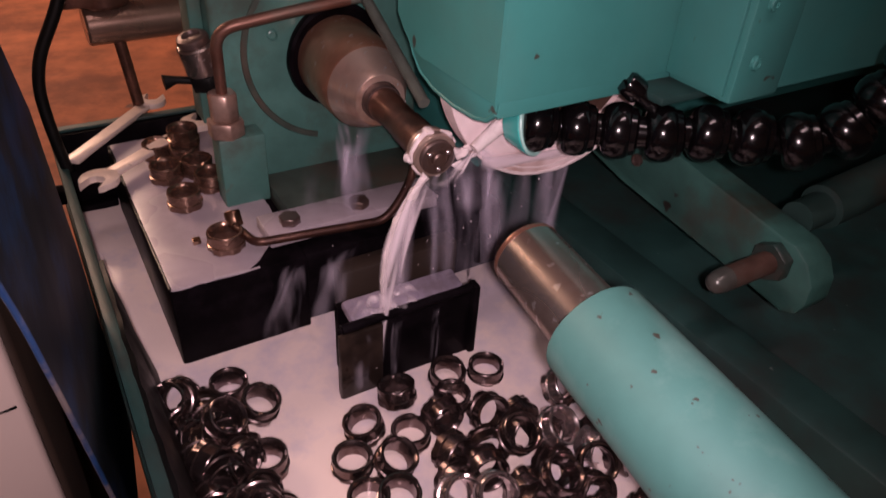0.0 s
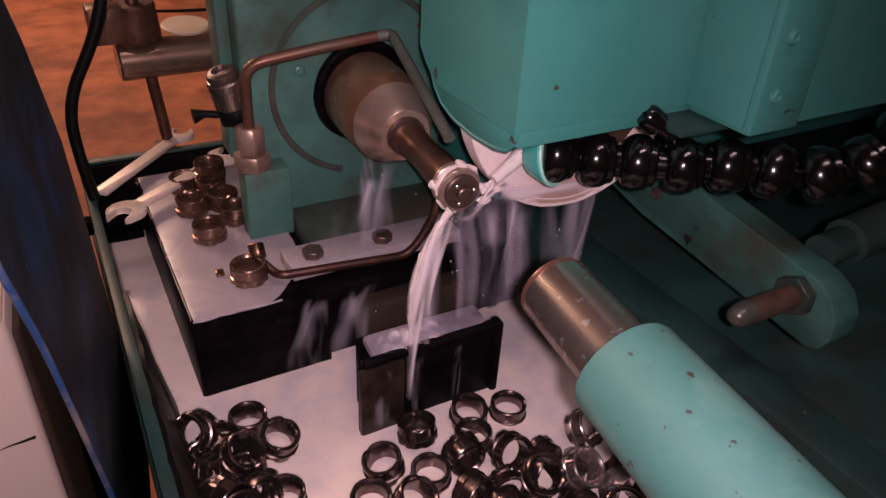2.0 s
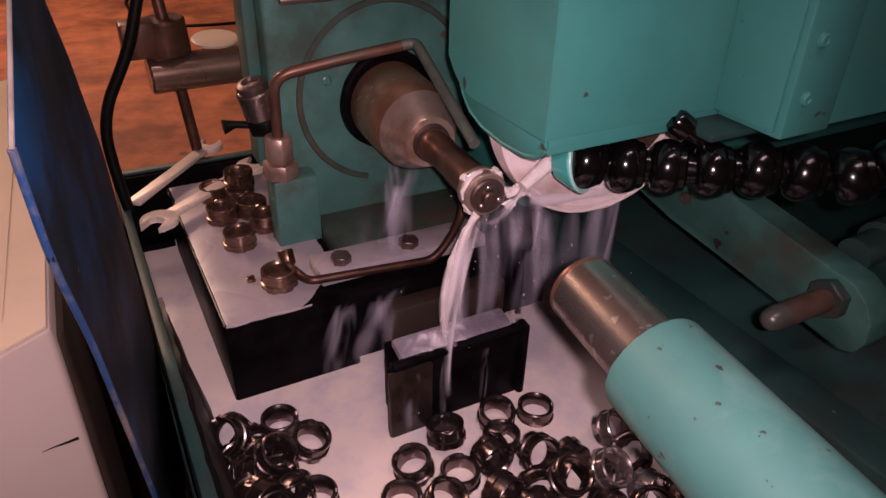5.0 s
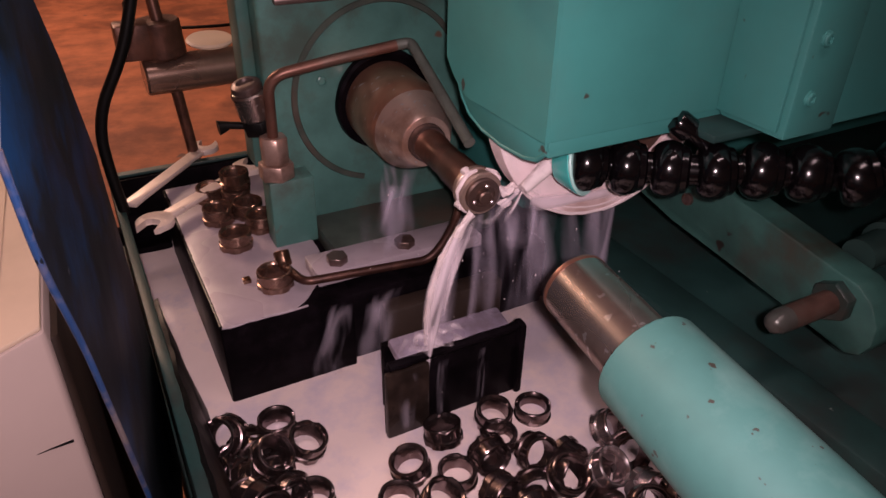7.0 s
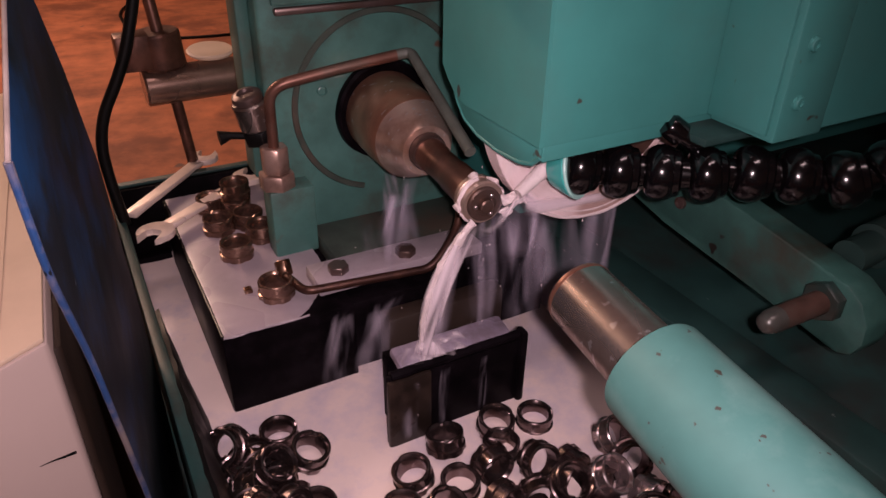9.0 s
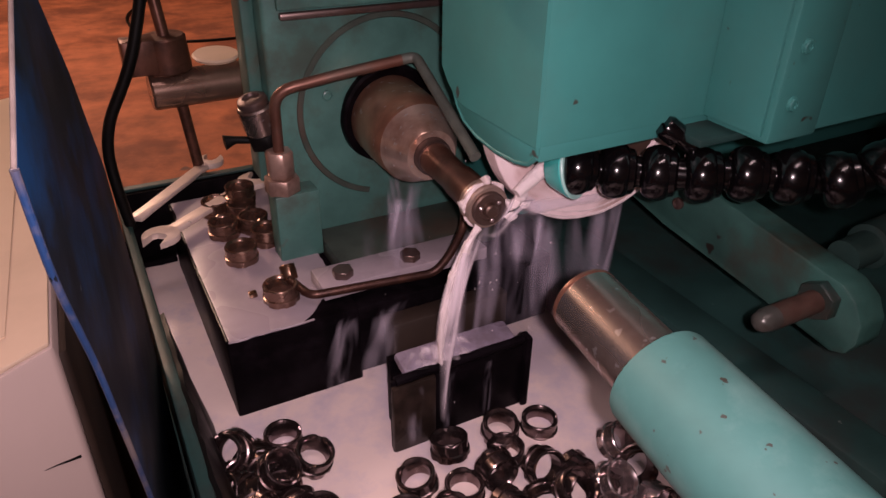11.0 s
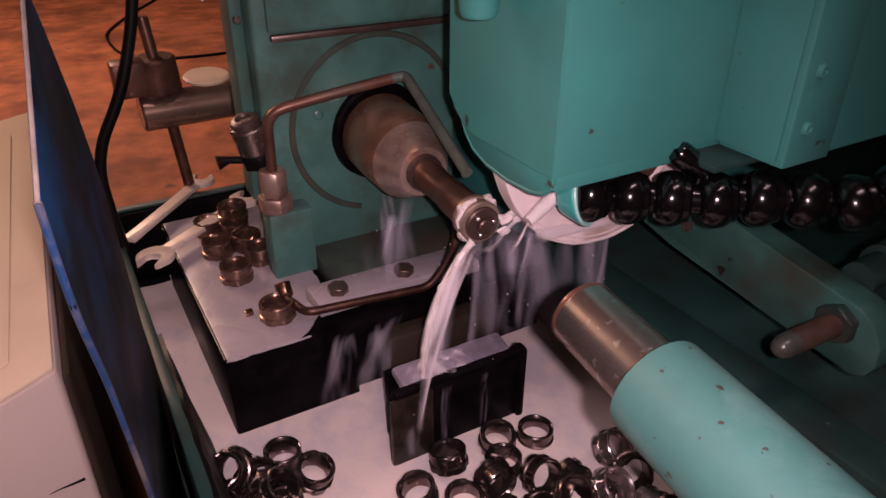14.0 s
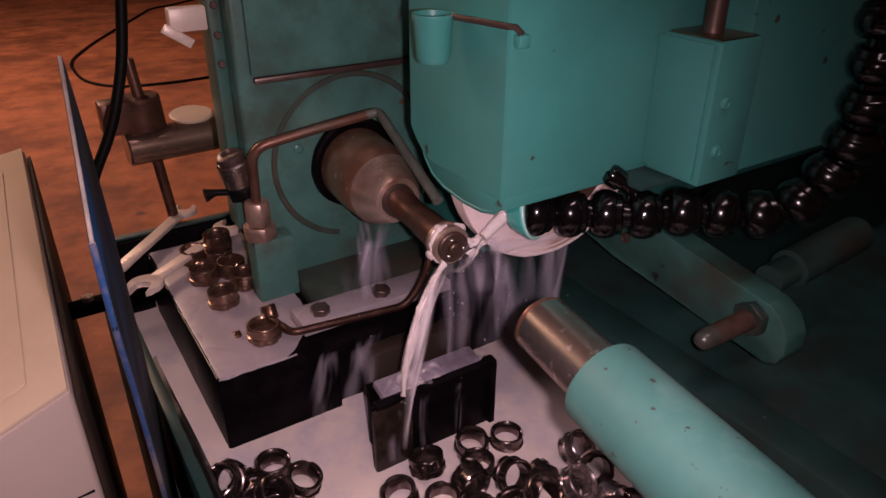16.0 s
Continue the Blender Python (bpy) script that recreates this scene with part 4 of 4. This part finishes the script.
# ---------------------------------------------------------------- running coolant
def build_coolant():
    t = thing("running_coolant", (AXIS_X, -0.09, 0.2), "white coolant running off the workpiece", "coolant")
    rnd = random.Random(3)
    head = (0.201, -0.101, 0.210)
    pieces = []
    for w0, w1, foot, m in ((.011, .009, (0.161, -0.097, 0.080), STREAM), (.011, .012, (0.153, -0.113, 0.030), WISP), (.013, .010, (0.180, -0.094, 0.079), WISP),
                            (.020, .026, (0.176, -0.090, 0.080), VEIL)):
        bm = sheet(head, foot, w0, w1, seed=rnd.uniform(0, 6), waves=0.0022, facing=(0.86, -0.5 + 0.3 * rnd.random(), 0))
        pieces.append(part("stream", bm, m, t, "white falling stream", origin=head))
    # the solid core of the stream, twisting as it falls
    for foot, q, seed in (((0.160, -0.098, 0.079), .0034, 1.0), ((0.164, -0.097, 0.079), .0020, 4.2)):
        line, h, f = [], Vector(head), Vector(foot)
        for k in range(27):
            v = k / 26
            u = 1 - (1 - v) ** 1.7
            line.append(Vector((h.x + (f.x - h.x) * u + .0016 * math.sin(seed + 7 * v), h.y + (f.y - h.y) * u, h.z + (f.z - h.z) * v ** 1.2 + .0005 * math.sin(seed + 15 * v))))
        core = tube(line, [q * (1.25 - .55 * v / 26 + .22 * math.sin(seed * 3 + v * 1.1)) for v in range(27)], 10)
        pieces.append(part("stream", ripple(core, .0016, 110), FOAM, t, "white falling stream", origin=head))
    # splashing where the stream strikes the chute
    for k in range(5):
        x = 0.146 + .011 * k
        bm = sheet((x, -0.094 - .003 * (k % 2), 0.094 + .005 * rnd.random()), (x - .004 + .008 * rnd.random(), -0.100, 0.076), .012, .022, seed=k * 2.1)
        part("splash", bm, WISP, t, "white splash on the chute")
    # broken foam where the jet meets the work
    for a0, a1, q in ((95, 190, .0022), (200, 262, .0017), (20, 70, .0022), (285, 330, .0015)):
        arc = [Vector((AXIS_X + .0200 * math.cos(a), -0.091, AXIS_Z + .0200 * math.sin(a))) for a in (radians(a0 + (a1 - a0) * k / 9) for k in range(10))]
        part("foam", ripple(tube(arc, [q * (0.4 + 0.8 * math.sin(math.pi * (k + .5) / 10)) for k in range(10)], 8), 0.0018, 160), FOAM, t, "white foam on the ring")
    for k in range(3):
        bm = sheet((0.236 + .008 * k, -0.108, 0.240 - .004 * k), (0.226 + .016 * k, -0.114, 0.175), .024, .040, seed=k * 1.7)
        part("splash", bm, VEIL, t, "white splash at the contact")
    part("splash", sheet((0.240, -0.112, 0.234), (0.212, -0.112, 0.204), .014, .022, fall=1.0, seed=4), WISP, t, "white splash at the contact")
    for p, r in (((0.233, -0.105, 0.226), .0062), ((0.240, -0.106, 0.231), .0050), ((0.229, -0.107, 0.217), .0046), ((0.246, -0.104, 0.224), .0040)):
        blob = bmesh.new()
        bmesh.ops.create_icosphere(blob, subdivisions=3, radius=r, matrix=Matrix.Translation(p) @ Matrix.Diagonal((1.2, .6, .8, 1)))
        part("foam", ripple(blob, .0034, 150), FOAM, t, "white foam between wheel and ring")
    # what clings to the wheel goes with the wheelhead
    part("wheel_wash", sheet((0.270, -0.0955, 0.268), (0.222, -0.1050, 0.222), .026, .030, fall=1.0, facing=(0.55, 0, 0.83)), WISP, WHEELHEAD, "coolant washing over the wheel")
    part("wheel_wash", sheet((0.345, -0.0955, 0.208), (0.245, -0.0965, 0.222), .012, .020, fall=1.0, facing=(0.1, 0, 1)), WISP, WHEELHEAD, "coolant washing over the wheel")
    for r, q in ((.1118, .0016), (.1060, .0008)):
        arc = [Vector((HUB_X + r * math.cos(a), -0.0935, HUB_Z + r * math.sin(a))) for a in (radians(d) for d in range(222, 312, 4))]
        part("rim_splash", ripple(tube(arc, q, 8), 0.0008, 80), FOAM, WHEELHEAD, "white coolant along the wheel's rim")
    veils = []
    for i in range(24):
        zone = (0, 1, 3, 1, 0, 2, 3, 1)[i % 8]
        if zone == 0:      # off the nose of the spindle on to the clamp bar
            x, y, z0, z1, w = rnd.uniform(.165, .225), rnd.uniform(.02, .09), rnd.uniform(.178, .192), .106, rnd.uniform(.014, .034)
        elif zone == 1:    # below the wheel
            x, y, z0, z1, w = rnd.uniform(.245, .365), rnd.uniform(-.09, -.07), rnd.uniform(.182, .200), rnd.uniform(.03, .10), rnd.uniform(.012, .045)
        elif zone == 2:    # below the ring
            x, y, z0, z1, w = rnd.uniform(.195, .260), rnd.uniform(-.105, -.06), .208, rnd.uniform(.06, .12), rnd.uniform(.012, .028)
        else:              # over the front of the block
            x, y, z0, z1, w = rnd.uniform(.09, .185), rnd.uniform(-.020, -.016), rnd.uniform(.086, .098), .004, rnd.uniform(.012, .036)
        lean = rnd.uniform(-.022, .006)
        first = (x, y, z0)
        bm = sheet(first, (x + lean, y - (0.0 if zone == 3 else rnd.uniform(0, .015)), z1), w * .7, w * 1.1, seed=rnd.uniform(0, 6), bulge=0.05 if zone == 3 else 0.2,
                   facing=(1, 0, 0) if zone == 3 else (0.86, -0.5, 0))
        veils.append(part("veil", bm, TRICKLE if zone == 3 else VEIL, t, "thin veil of drops", origin=first))
    for i in range(40):
        p = Vector((rnd.uniform(.14, .38), rnd.uniform(-.14, .03), rnd.uniform(.03, .23)))
        drop = bmesh.new()
        bmesh.ops.create_icosphere(drop, subdivisions=1, radius=rnd.uniform(.0003, .0006), matrix=Matrix.Translation(p) @ Matrix.Diagonal((1, 1, rnd.uniform(1, 4), 1)))
        veils.append(part("drop", drop, FOAM, t, origin=tuple(p)))
    return t, pieces, veils


build_hall()
build_tray()
build_block()
build_splash_plate()
build_workhead()
SPINDLE = build_spindle()
WHEELHEAD, STONE = build_wheelhead()
COOLANT_HOSE = build_hose()
build_pusher()
build_post()
build_wrench("open_wrench", (-0.049, 0.255), (0.070, 0.394), 0.0190, 0.098, "satin steel open-ended wrench lying across the tray rim", lambda n: ((n, 10),))
build_wrench("open_wrench", (-0.022, 0.206), (0.108, 0.306), 0.0205, 0.0985, "large satin steel open-ended wrench lying on the base block")
build_guard_panel()
build_cabinet()
build_rings()
COOLANT, STREAMS, VEILS = build_coolant()


def motions():
    for ob in (WHEELHEAD, COOLANT_HOSE):
        b = WORLD[ob].translation
        walk(ob, [(t, pose(b.x, b.y + d, b.z)) for t, d in TRAVERSE])
    c = Vector((HUB_X, -0.08, HUB_Z)) - WORLD[WHEELHEAD].translation
    walk(STONE, [(k * 0.2, pose(*c) @ pose(0, 0, 0, 0, 82 * k, 0)) for k in range(81)])
    c = WORLD[SPINDLE].translation
    walk(SPINDLE, [(k * 0.2, pose(*c) @ SLANT @ pose(0, 0, 0, 0, -70 * k, 0) @ SLANT.inverted()) for k in range(81)])
    rnd = random.Random(9)
    base = COOLANT.matrix_basis.translation
    # the main stream swings as one
    swing = [(k * 0.4, rnd.uniform(-3, 3), rnd.uniform(-8, 8), rnd.uniform(-12, 12)) for k in range(41)]
    for ob in STREAMS:
        p = ob.matrix_basis.translation.copy()
        walk(ob, [(t, pose(*p) @ pose(0, 0, 0, a, b, c)) for t, a, b, c in swing])
    for ob in VEILS:
        p = ob.matrix_basis.translation.copy()
        if ob.name.startswith("drop"):
            walk(ob, [(k * 0.5, pose(p.x + rnd.uniform(-.02, .02), p.y + rnd.uniform(-.01, .01), p.z + rnd.uniform(-.03, .03))) for k in range(33)])
        else:
            walk(ob, [(k * 0.4, pose(*p) @ pose(0, 0, 0, rnd.uniform(-3, 3), rnd.uniform(-5, 5), rnd.uniform(-12, 12))) for k in range(41)])


motions()
